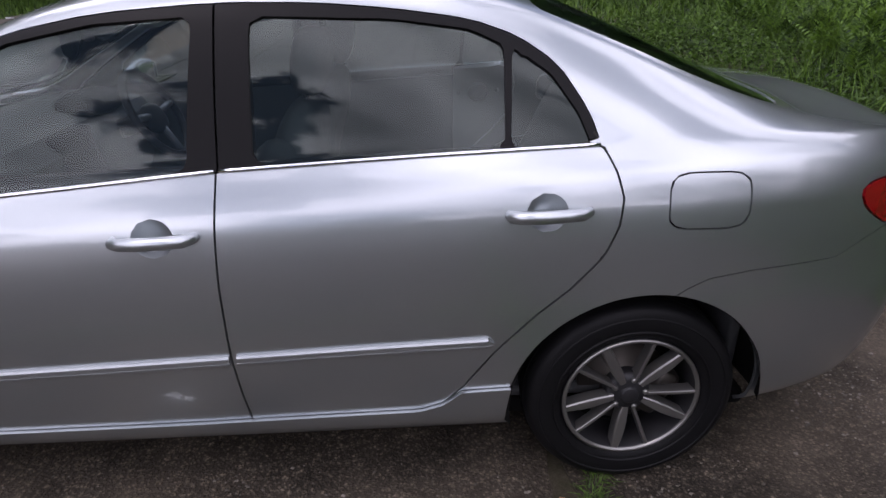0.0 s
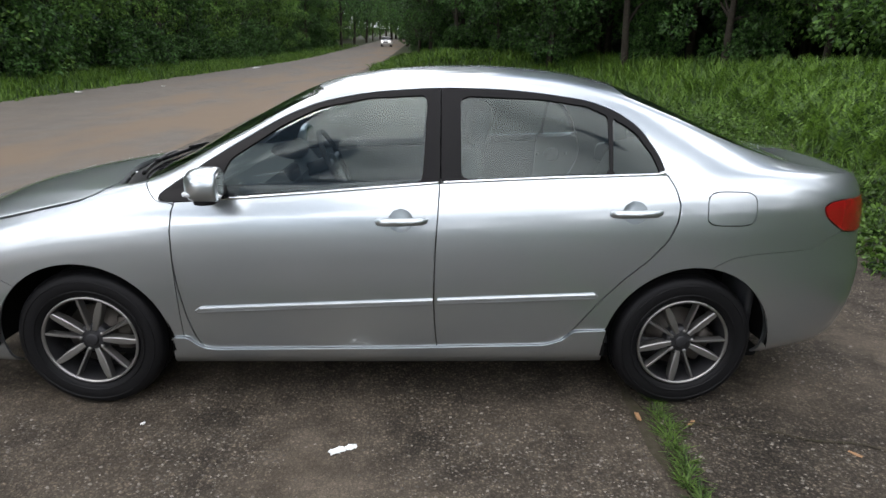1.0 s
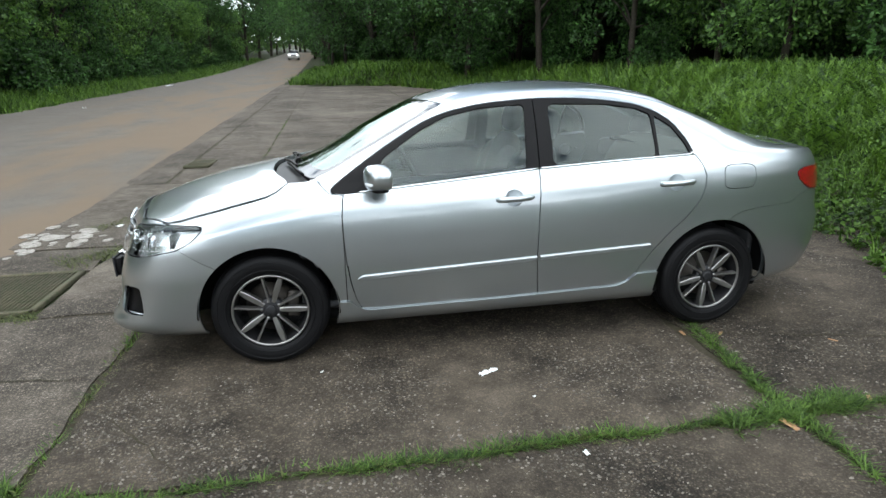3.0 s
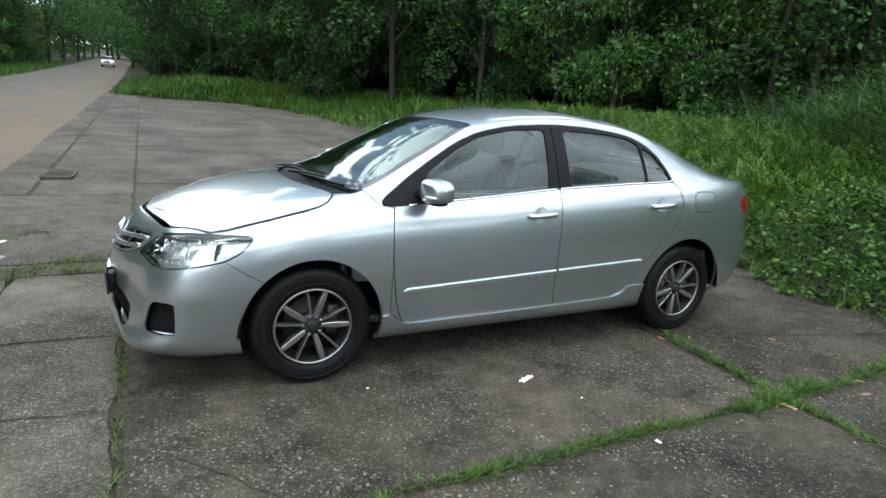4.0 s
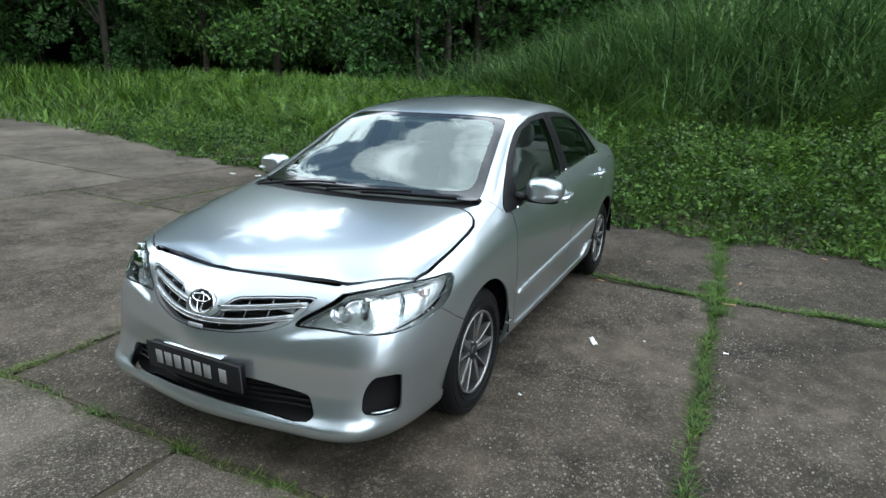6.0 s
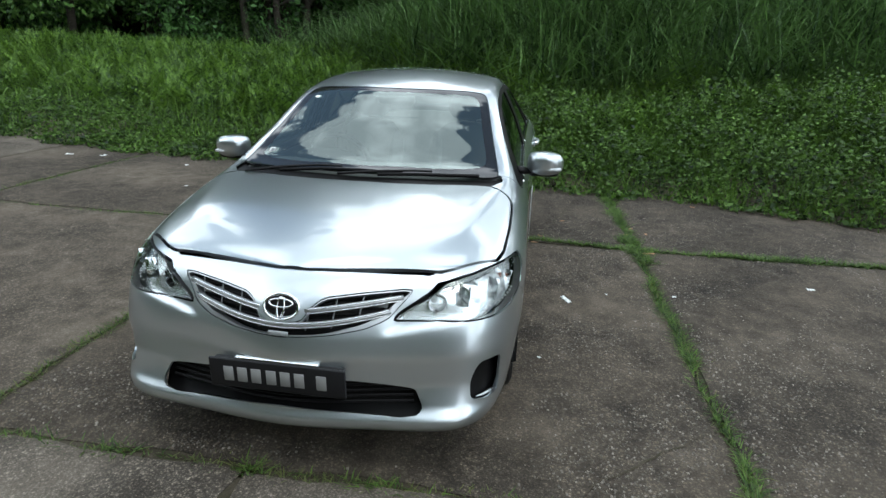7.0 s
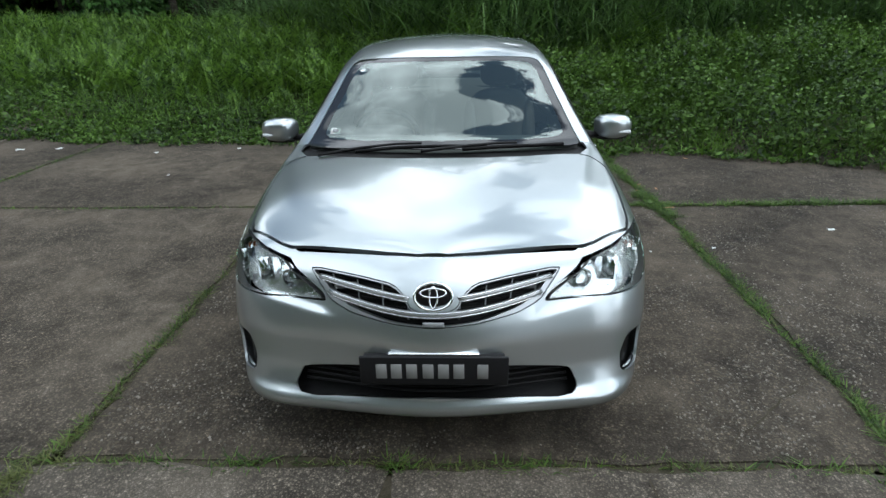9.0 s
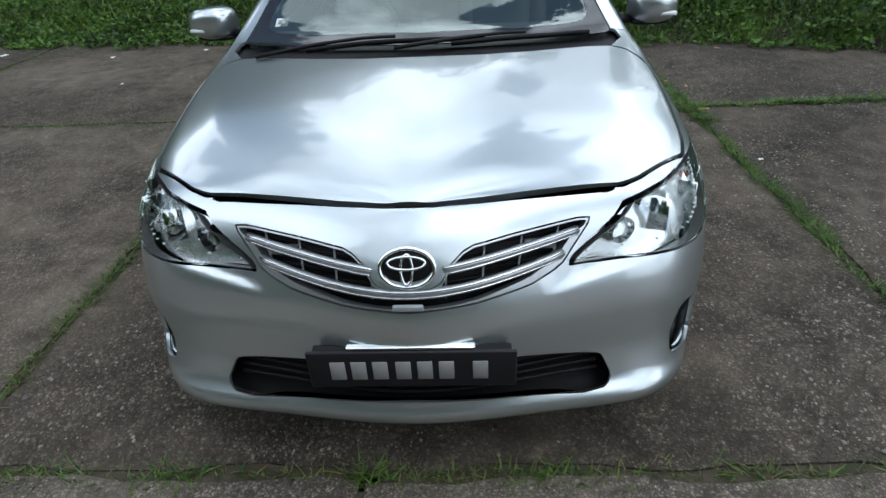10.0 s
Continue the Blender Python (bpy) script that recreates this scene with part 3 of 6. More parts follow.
def drop(x, y):
    """Height of the car's upper skin over a place."""
    y = -abs(y)
    a, b, c = (SKIN.v[SKIN.t[:, k]] for k in range(3))
    d = (b[:, 0] - a[:, 0]) * (c[:, 1] - a[:, 1]) - (c[:, 0] - a[:, 0]) * (b[:, 1] - a[:, 1])
    d = np.where(np.abs(d) < 1e-12, 1e-12, d)
    u = ((x - a[:, 0]) * (c[:, 1] - a[:, 1]) - (c[:, 0] - a[:, 0]) * (y - a[:, 1])) / d
    w = ((b[:, 0] - a[:, 0]) * (y - a[:, 1]) - (x - a[:, 0]) * (b[:, 1] - a[:, 1])) / d
    ok = (u >= -1e-6) & (w >= -1e-6) & (u + w <= 1 + 1e-6)
    return float((a[:, 2] + u * (b[:, 2] - a[:, 2]) + w * (c[:, 2] - a[:, 2]))[ok].max())


def front(y, z):
    """Where the nose is at a breadth and height."""
    y = -abs(y)
    a, b, c = (SKIN.v[SKIN.t[:, k]] for k in range(3))
    d = (b[:, 1] - a[:, 1]) * (c[:, 2] - a[:, 2]) - (c[:, 1] - a[:, 1]) * (b[:, 2] - a[:, 2])
    d = np.where(np.abs(d) < 1e-12, 1e-12, d)
    u = ((y - a[:, 1]) * (c[:, 2] - a[:, 2]) - (c[:, 1] - a[:, 1]) * (z - a[:, 2])) / d
    w = ((b[:, 1] - a[:, 1]) * (z - a[:, 2]) - (y - a[:, 1]) * (b[:, 2] - a[:, 2])) / d
    ok = (u >= -1e-6) & (w >= -1e-6) & (u + w <= 1 + 1e-6)
    return float((a[:, 0] + u * (b[:, 0] - a[:, 0]) + w * (c[:, 0] - a[:, 0]))[ok].min())


def tube(points, radius, sides=8, squash=1.0, closed=False, ends=True):
    """A bmesh tube along points; radius may be a list."""
    bm = bmesh.new()
    pts = [Vector(p) for p in points]
    rings = []
    for i, p in enumerate(pts):
        a = pts[i - 1] if i or closed else p
        b = pts[(i + 1) % len(pts)] if i < len(pts) - 1 or closed else p
        d = (b - a).normalized()
        u = d.cross(Vector((0, 0, 1)))
        u = u.normalized() if u.length > 1e-3 else Vector((1, 0, 0))
        w = u.cross(d).normalized()
        r = radius[i] if isinstance(radius, (list, tuple)) else radius
        rings.append([bm.verts.new(p + u * math.cos(2 * math.pi * k / sides) * r + w * math.sin(2 * math.pi * k / sides) * r * squash) for k in range(sides)])
    for i in range(len(rings) - (0 if closed else 1)):
        q, r = rings[i], rings[(i + 1) % len(rings)]
        for k in range(sides):
            bm.faces.new((q[k], q[(k + 1) % sides], r[(k + 1) % sides], r[k]))
    if ends and not closed:
        bm.faces.new(rings[0][::-1])
        bm.faces.new(rings[-1])
    bmesh.ops.recalc_face_normals(bm, faces=bm.faces)
    return bm


def lathe(profile, segments=48, closed=False):
    """Turns a profile of (radius, along) round the y axis."""
    bm = bmesh.new()
    rings = [[bm.verts.new((r * math.cos(2 * math.pi * k / segments), y, r * math.sin(2 * math.pi * k / segments))) for k in range(segments)] for r, y in profile]
    for i in range(len(rings) - (0 if closed else 1)):
        q, r = rings[i], rings[(i + 1) % len(rings)]
        for k in range(segments):
            bm.faces.new((q[k], q[(k + 1) % segments], r[(k + 1) % segments], r[k]))
    bmesh.ops.recalc_face_normals(bm, faces=bm.faces)
    return bm


def block(size, bevel=0.01, segments=3, m=Matrix()):
    """A bmesh box with rounded edges."""
    bm = bmesh.new()
    bmesh.ops.create_cube(bm, size=1, matrix=Matrix.Diagonal((*size, 1)))
    if bevel:
        bmesh.ops.bevel(bm, geom=bm.edges[:], offset=bevel, segments=segments, affect="EDGES", profile=0.5)
    bmesh.ops.transform(bm, matrix=m, verts=bm.verts)
    return bm


def pillow(size, power=3.0, m=Matrix(), rings=14, sides=24):
    """A bmesh body between an ellipsoid (power 2) and a box."""
    bm = bmesh.new()
    bmesh.ops.create_uvsphere(bm, u_segments=sides, v_segments=rings, radius=1)
    for v in bm.verts:
        s = sum(abs(c) ** power for c in v.co) ** (1 / power)
        v.co = Vector((v.co.x / s * size[0] / 2, v.co.y / s * size[1] / 2, v.co.z / s * size[2] / 2))
    bmesh.ops.transform(bm, matrix=m, verts=bm.verts)
    return bm


# ---- the sedan ----
def build_sedan():
    car = new("sedan_car")
    tagged(car, "parked silver four-door sedan with clean metallic paint on concrete slabs", "car")
    s = SKIN
    low = lambda w: w[:, 2] - 0.99
    for x, r in ((-1.3, 0.362), (1.3, 0.368)):
        ring = np.array([(x + r * math.cos(a), 0.318 + r * math.sin(a)) for a in np.linspace(0, 2 * math.pi, 64, endpoint=False)])
        _, s = take(s, "xz", ring)

    # side windows
    dlo = loop([(-0.955, 0.938), (-0.93, 0.972), (-0.71, 1.118), (-0.45, 1.268), (-0.30, 1.328), (-0.09, 1.37), (0.20, 1.392), (0.45, 1.39), (0.64, 1.375), (0.83, 1.35), (0.95, 1.31), (1.05, 1.245), (1.12, 1.14), (1.145, 1.066), (0.74, 1.048), (0.20, 1.018), (-0.36, 0.97), (-0.86, 0.93)], 1)
    high = lambda w: 0.55 - w[:, 1]
    frame_s, s = take(s, "xz", dlo, 0.004, high)
    panes = {
        "front": loop([(-0.68, 0.948), (-0.70, 1.02), (-0.66, 1.10), (-0.45, 1.235), (-0.30, 1.305), (-0.09, 1.347), (0.152, 1.362), (0.130, 1.016), (-0.3, 0.979)], 1, 0.05),
        "rear": loop([(0.292, 1.028), (0.288, 1.362), (0.64, 1.352), (0.83, 1.327), (0.915, 1.29), (0.908, 1.055)], 1, 0.06),
        "quarter": loop([(0.922, 1.056), (0.934, 1.288), (1.03, 1.225), (1.093, 1.138), (1.122, 1.067)], 1, 0.08),
    }
    glass_s = {}
    for key, poly in panes.items():
        glass_s[key], frame_s = take(frame_s, "xz", poly)
    front_frame, rear_frame = cut(frame_s, frame_s.v[:, 0] - 0.203)
    rear_frame = cut(rear_frame, rear_frame.v[:, 0] - 0.209)[1]

    # hood, windscreen, rear window, boot lid
    up = lambda w: 0.74 - w[:, 2]
    hood_poly = np.array([(-2.043, -0.05), (-2.041, 0.06), (-2.022, 0.18), (-1.995, 0.30), (-1.962, 0.45), (-1.943, 0.55), (-1.915, 0.60), (-1.78, 0.752), (-1.70, 0.774), (-1.51, 0.785), (-1.34, 0.785), (-1.27, 0.778), (-1.22, 0.755), (-1.185, 0.71), (-1.165, 0.66), (-1.18, 0.58), (-1.24, 0.38), (-1.275, 0.2), (-1.285, -0.05)])
    hood_s, s = take(s, "xy", hood_poly, 0.012, up)
    lip_poly = np.array([(-2.046, -0.05), (-2.044, 0.06), (-2.025, 0.18), (-1.998, 0.30), (-1.965, 0.45), (-1.95, 0.53), (-1.962, 0.53), (-1.978, 0.45), (-2.013, 0.30), (-2.041, 0.18), (-2.061, 0.06), (-2.063, -0.05)])
    _, s = take(s, "xy", lip_poly, 0.0, up)
    screen_poly = loop([(-1.165, -0.1), (-1.16, 0.1), (-1.12, 0.42), (-1.07, 0.62), (-1.035, 0.69), (-0.99, 0.692), (-0.70, 0.628), (-0.32, 0.552), (-0.30, 0.51), (-0.36, 0.3), (-0.395, 0.1), (-0.40, -0.1)], 1)
    screen_s, s = take(s, "xy", screen_poly, 0.004, up)
    clear_poly = loop([(-1.085, -0.1), (-1.075, 0.1), (-1.05, 0.40), (-0.99, 0.585), (-0.93, 0.625), (-0.70, 0.575), (-0.39, 0.515), (-0.37, 0.46), (-0.415, 0.3), (-0.44, 0.1), (-0.445, -0.1)], 1)
    clear_s, frit_s = take(screen_s, "xy", clear_poly)
    cowl_poly = np.array([(-1.40, -0.05), (-1.36, 0.3), (-1.26, 0.6), (-1.17, 0.665), (-1.08, 0.72), (-1.02, 0.715), (-1.0, 0.6), (-1.08, -0.05)])
    cowl_s, s = take(s, "xy", cowl_poly, 0.0, up)
    back_poly = loop([(1.04, -0.1), (1.035, 0.2), (1.00, 0.50), (1.03, 0.565), (1.35, 0.600), (1.60, 0.622), (1.70, 0.595), (1.77, 0.3), (1.79, 0.1), (1.79, -0.1)], 1)
    back_s, s = take(s, "xy", back_poly, 0.004, up)
    boot_poly = np.array([(1.83, -0.1), (1.82, 0.3), (1.75, 0.60), (1.78, 0.635), (2.02, 0.63), (2.16, 0.60), (2.6, 0.58), (2.6, -0.1)])
    boot_s, s = take(s, "xy", boot_poly, 0.008, up)

    # lamps, grille and openings of the nose and tail
    lamp_poly = loop([(-2.088, 0.645), (-2.03, 0.712), (-1.975, 0.768), (-1.93, 0.785), (-1.86, 0.797), (-1.78, 0.801), (-1.605, 0.801), (-1.592, 0.785), (-1.66, 0.72), (-1.73, 0.685), (-1.83, 0.664), (-1.94, 0.646), (-2.02, 0.642)], 1, 0.06)
    lamp_s, s = take(s, "xz", lamp_poly, 0.006, lambda w: 0.38 - w[:, 1])
    grille_poly = loop([(-0.17, 0.605), (0, 0.598), (0.17, 0.605), (0.30, 0.622), (0.385, 0.653), (0.465, 0.748), (0.43, 0.752), (0.26, 0.743), (0.145, 0.732), (0.105, 0.702), (0.075, 0.655), (0, 0.645), (-0.075, 0.655)], 1, 0.08)
    grille_s, s = take(s, "yz", grille_poly, 0.0, lambda w: w[:, 0] + 1.85)
    intake_poly = loop([(-0.3, 0.31), (0, 0.325), (0.30, 0.31), (0.45, 0.298), (0.515, 0.305), (0.528, 0.33), (0.495, 0.398), (0.25, 0.44), (0, 0.45), (-0.25, 0.44)], 1, 0.07)
    intake_s, s = take(s, "yz", intake_poly, 0.0, lambda w: w[:, 0] + 1.85)
    fog_poly = loop([(-2.032, 0.488), (-1.945, 0.486), (-1.942, 0.40), (-1.945, 0.325), (-2.03, 0.328), (-2.078, 0.345), (-2.052, 0.45)], 1, 0.12)
    fog_s, s = take(s, "xz", fog_poly, 0.0, lambda w: 0.6 - w[:, 1])
    tail_poly = loop([(1.83, 0.935), (1.88, 0.962), (2.09, 0.962), (2.35, 0.955), (2.35, 0.83), (2.07, 0.812), (1.95, 0.828), (1.86, 0.885)], 1)
    tail_s, s = take(s, "xz", tail_poly, 0.004, lambda w: 0.45 - w[:, 1])

    # bumpers, rocker, doors, filler flap, wings
    nose_poly = np.array([(-1.735, 0.695), (-1.63, 0.625), (-1.535, 0.572), (-1.5, 0.05), (-2.5, 0.05), (-2.5, 0.9), (-1.85, 0.9), (-1.765, 0.8)])
    nose_s, s = take(s, "xz", nose_poly, 0.003)
    rump_poly = np.array([(1.33, 0.66), (1.385, 0.70), (1.44, 0.728), (1.55, 0.746), (1.80, 0.760), (1.87, 0.797), (1.95, 0.826), (2.1, 0.80), (2.6, 0.8), (2.6, 0.05), (1.4, 0.05)])
    rump_s, s = take(s, "xz", rump_poly, 0.003, low)
    rocker_poly = np.array([(-1.05, 0.345), (-0.87, 0.345), (-0.845, 0.315), (-0.81, 0.293), (-0.76, 0.285), (0.0, 0.295), (0.68, 0.312), (0.745, 0.335), (0.80, 0.382), (1.05, 0.392), (1.05, 0.05), (-1.05, 0.05)])
    rocker_s, s = take(s, "xz", rocker_poly, 0.003, low)
    fdoor_poly = np.array([(-0.872, 0.95), (-0.885, 0.90), (-0.893, 0.82), (-0.892, 0.70), (-0.883, 0.58), (-0.865, 0.45), (-0.84, 0.35), (-0.80, 0.27), (0.203, 0.27), (0.19, 0.40), (0.182, 0.52), (0.186, 0.75), (0.20, 0.98), (0.203, 1.06)])
    fdoor_s, s = take(s, "xz", fdoor_poly, 0.0055, lambda w: 0.55 - w[:, 1])
    rdoor_poly = np.array([(0.203, 1.06), (0.20, 0.98), (0.186, 0.75), (0.182, 0.52), (0.19, 0.40), (0.203, 0.27), (0.70, 0.27), (0.76, 0.35), (0.80, 0.392), (0.89, 0.52), (0.99, 0.632), (1.08, 0.712), (1.155, 0.80), (1.188, 0.88), (1.195, 0.95), (1.178, 1.01), (1.15, 1.064), (1.0, 1.09)])
    rdoor_s, s = take(s, "xz", rdoor_poly, 0.0055, lambda w: 0.55 - w[:, 1])
    flap_poly = loop([(1.31, 1.005), (1.515, 1.005), (1.515, 0.868), (1.31, 0.868)], 3, 0.15)
    flap_s, s = take(s, "xz", flap_poly, 0.004, lambda w: 0.55 - w[:, 1])
    wing_poly = np.array([(-0.888, 0.05), (-0.893, 0.70), (-0.888, 0.90), (-0.875, 0.925), (-0.955, 0.935), (-0.985, 0.965), (-1.03, 1.02), (-1.2, 1.08), (-2.6, 1.08), (-2.6, 0.05)])
    wing_s, s = take(s, "xz", wing_poly, 0.004)

    # panels
    panel("body_shell", s, paint, car, 0.010, both=True)
    panel("hood", hood_s, paint, car, 0.02, both=True)
    panel("front_bumper", nose_s, paint, car, 0.010, both=True)
    panel("rear_bumper", rump_s, paint, car, 0.010, both=True)
    panel("boot_lid", boot_s, paint, car, 0.02, both=True)
    panel("cowl", cowl_s, trim_black, car, 0.02, both=True, lift=-0.022, label="black plastic cowl below the windscreen")
    screen = panel("windscreen", clear_s, glass_clear, car, 0.0, both=True, lift=-0.003)
    screen.visible_shadow = False
    panel("black_border", frit_s, frit, screen, 0.004, both=True, lift=-0.003)
    rear_screen = panel("rear_window", back_s, glass_dark, car, 0.0, both=True, lift=-0.003)
    rear_screen.visible_shadow = False
    pair("wing", wing_s, paint, car, depth=0.010)
    pair("rocker_panel", rocker_s, paint, car, depth=0.02, lift=0.011)
    pair("filler_flap", flap_s, paint, car, depth=0.01)

    for mirror in (False, True):
        sign = 1 if mirror else -1
        for key, body_s, frame_piece, keys, hx in (("front_door", fdoor_s, front_frame, ("front",), (0.047, 0.872)), ("rear_door", rdoor_s, rear_frame, ("rear", "quarter"), (1.012, 0.917))):
            # the hollow behind the handle
            cup = np.array([(hx[0] - 0.004 + 0.052 * math.cos(a), hx[1] + 0.048 * math.sin(a)) for a in np.linspace(0, 2 * math.pi, 40, endpoint=False)])
            cup_s, rest = take(body_s, "xz", cup, 0.0, lambda w: 0.55 - w[:, 1])
            d = inside(seen_from(cup_s, "xz"), cup)
            sink = np.clip(-d / 0.03, 0, 1)
            cup_s.v = cup_s.v - cup_s.n * (0.020 * sink * (2 - sink))[:, None]
            tilt = seen_from(cup_s, "xz") - np.array([hx[0] - 0.004, hx[1]])
            side = np.stack([tilt[:, 0], np.zeros(len(tilt)), tilt[:, 1]], -1) * (-14 * np.sign(np.clip(1 - sink, 0, 1)))[:, None]
            cup_s.n = cup_s.n + side
            door = panel(key, rest, paint, car, 0.025, mirror=mirror)
            panel("handle_recess", cup_s, paint, door, 0.0, mirror=mirror)
            panel("window_frame", frame_piece, trim_black, door, 0.012, mirror=mirror, lift=0.001, label="matt black window surround")
            for k in keys:
                g = panel("window_pane" if k != "quarter" else "quarter_pane", glass_s[k], glass_side if k == "front" else glass_rear, door, 0.0, mirror=mirror, lift=-0.006)
                g.visible_shadow = False
            # handle
            y = side_y(*hx)
            pts = [(hx[0] + a, sign * (y + b), hx[1] + c) for a, b, c in ((-0.099, -0.004, -0.004), (-0.094, 0.012, -0.004), (-0.072, 0.025, -0.002), (-0.025, 0.030, 0), (0.035, 0.030, 0.002), (0.078, 0.024, 0.003), (0.096, 0.010, 0.004), (0.100, -0.004, 0.004))]
            part("handle", tube(pts, [0.012, 0.015, 0.0155, 0.016, 0.016, 0.0155, 0.013, 0.01], 12, 1.05), paint, door)
            # rubbing strip
            x0, x1 = ((-0.825, 0.178), (0.198, 0.885))[key == "rear_door"]
            bm = bmesh.new()
            rows = []
            shape = ((-0.019, -0.004), (-0.017, 0.006), (-0.008, 0.0085), (-0.006, 0.006), (-0.003, 0.011), (0.010, 0.011), (0.016, 0.007), (0.018, -0.004))
            xs = np.linspace(x0, x1, 40)
            for x in xs:
                z = 0.4755 + (x + 0.82) * 0.0445
                taper = min(1, (x - x0 + 0.004) / 0.03 if key == "front_door" else (x1 - x + 0.004) / 0.02)
                rows.append([bm.verts.new((x, sign * (side_y(x, z + a) + b * (0.3 + 0.7 * taper)), z + a * (0.25 + 0.75 * taper) + (1 - taper) * (-0.006))) for a, b in shape])
            for p, q in zip(rows, rows[1:]):
                for k in range(len(shape) - 1):
                    bm.faces.new((p[k], p[k + 1], q[k + 1], q[k]))
            bm.faces.new(rows[0])
            bm.faces.new(rows[-1][::-1])
            bmesh.ops.recalc_face_normals(bm, faces=bm.faces)
            part("rubbing_strip", bm, grey_strip, door, smooth=False)
            # bright strip below the windows
            a, b = ((-0.80, 0.197), (0.21, 1.142))[key == "rear_door"]
            xs = np.linspace(a, b, 30)
            zs = np.interp(xs, [-0.86, -0.36, 0.20, 0.74, 1.145], [0.932, 0.971, 1.020, 1.050, 1.068])
            pts = []
            for x, z in zip(xs, zs):
                pts.append((x, sign * (flank(x, z) + 0.002), z))
            part("belt_trim", tube(pts, 0.006, 8, 1.0), chrome, door, "polished chrome strip below the windows")

    # headlamps
    for mirror in (False, True):
        sign = 1 if mirror else -1
        lens = panel("headlamp", lamp_s, lens_clear, car, 0.006, mirror=mirror, lift=0.001, label="clear wraparound headlamp with chrome reflectors")
        lens.visible_shadow = False
        panel("housing", lamp_s, lamp_inner, lens, 0.0, mirror=mirror, lift=-0.055)
        panel("bezel", cut(lamp_s, inside(seen_from(lamp_s, "xz"), lamp_poly) + 0.004)[1], bezel_dark, lens, 0.03, mirror=mirror, lift=-0.004)
        for k in range(13):
            t = k / 12
            x, z = -2.055 + 0.30 * t, 0.661 + 0.012 * t + 0.012 * t * t
            part("lamp_bead", pillow((0.008, 0.009, 0.006), 2.4, Matrix.Translation((x + 0.016, sign * (flank(x, z) - 0.027), z)), 6, 10), bulb_glass, lens)
        for x, lean in ((-1.965, 20), (-1.865, 30), (-1.745, 50)):
            y = flank(x, 0.72) - 0.045
            part("reflector_fin", block((0.004, 0.05, 0.085), 0.0015, 1, Matrix.Translation((x, sign * y, 0.722)) @ Matrix.Rotation(sign * radians(lean), 4, "Z") @ Matrix.Rotation(radians(14), 4, "Y")), chrome, lens)
        for x, y, z, r, rot in ((-2.005, 0.565, 0.695, 0.036, 28), (-1.915, 0.655, 0.722, 0.056, 36), (-1.80, 0.745, 0.735, 0.050, 50)):
            m = Matrix.Translation((x + 0.035, sign * (y - 0.03), z)) @ Matrix.Rotation(math.atan2(sign * math.sin(radians(rot)), -math.cos(radians(rot))) + math.pi / 2, 4, "Z")
            bm = lathe([(r, -0.035), (r * 0.97, -0.03), (r * 0.9, -0.005), (r * 0.7, 0.018), (r * 0.4, 0.03), (0.008, 0.034)], 28)
            bmesh.ops.transform(bm, matrix=m, verts=bm.verts)
            bowl = part("reflector", bm, chrome, lens)
            bm = pillow((0.03, 0.04, 0.03), 2.2, m @ Matrix.Translation((0, 0.012, 0)), 8, 12)
            part("bulb", bm, bulb_glass, bowl)
        bm = block((0.030, 0.012, 0.030), 0.004, 2, Matrix.Translation((-1.735, sign * 0.765, 0.735)) @ Matrix.Rotation(sign * -0.2, 4, "Z"))
        part("side_reflector", bm, lamp_amber, lens)
        lamp = panel("tail_lamp", tail_s, lamp_red, car, 0.03, mirror=mirror, lift=0.004, label="glossy red tail lamp")

    # grille
    wide = loop([(-0.5, 0.57), (0.5, 0.57), (0.54, 0.79), (-0.54, 0.79)], 1)
    grille_back, _ = take(SKIN, "yz", wide, 0.0, lambda w: w[:, 0] + 1.85)
    grille = panel("grille", grille_back, trim_black, car, 0.0, both=True, lift=-0.06, label="dark grille with chrome bars")
    # painted surround inside the seam, wide at the outer ends
    d = inside(seen_from(grille_s, "yz"), grille_poly)
    w = np.abs(grille_s.v[:, 1])
    rim = 0.007 + 0.016 * smooth01((w - 0.10) / 0.30) * smooth01((0.735 - 0.06 * (0.46 - w) - grille_s.v[:, 2]) / 0.03)
    ring_s = cut(grille_s, d + rim)[1]
    ring_s = cut(ring_s, inside(seen_from(ring_s, "yz"), grille_poly) + 0.0035)[0]
    panel("grille_surround", ring_s, satin_grey, grille, 0.03, both=True, lift=-0.003, label="silver grille surround")

    def grille_bar(ys, line):
        """A flat silver bar with a bright bead along both edges."""
        at = [(front(y, line(y)) + 0.004, y, line(y)) for y in ys]
        bar = part("grille_bar", tube([(x + 0.006, y, z) for x, y, z in at], 0.0125, 10, 0.85), satin_grey, grille)
        for up in (-0.0085, 0.0085):
            part("bright_edge", tube([(x - 0.003, y, z + up) for x, y, z in at], 0.0032, 8), satin, bar)

    for sgn in (-1, 1):
        grille_bar(sgn * np.linspace(0.085, 0.425, 16), lambda y: 0.686 + 0.115 * max(0.0, abs(y) - 0.085) ** 1.12)
    grille_bar(np.linspace(-0.385, 0.385, 33), lambda y: 0.638 + 0.26 * abs(y) ** 2.0)
    for y in (-0.36, -0.27, -0.18, -0.09, 0.09, 0.18, 0.27, 0.36):
        z0, z1 = 0.612 + 0.36 * y * y, 0.735
        part("grille_rib", tube([(front(y, z0) + 0.026, y, z0), (front(y, z1) + 0.03, y * 1.05, z1)], 0.0028, 6), grey_plastic, grille)
    for k in range(7):
        z = 0.625 + 0.018 * k
        w = 0.30 + 0.022 * k
        ys = np.linspace(-w, w, 17)
        part("grille_slat", tube([(front(y, z) + 0.042, y, z) for y in ys], 0.004, 6), trim_black, grille)
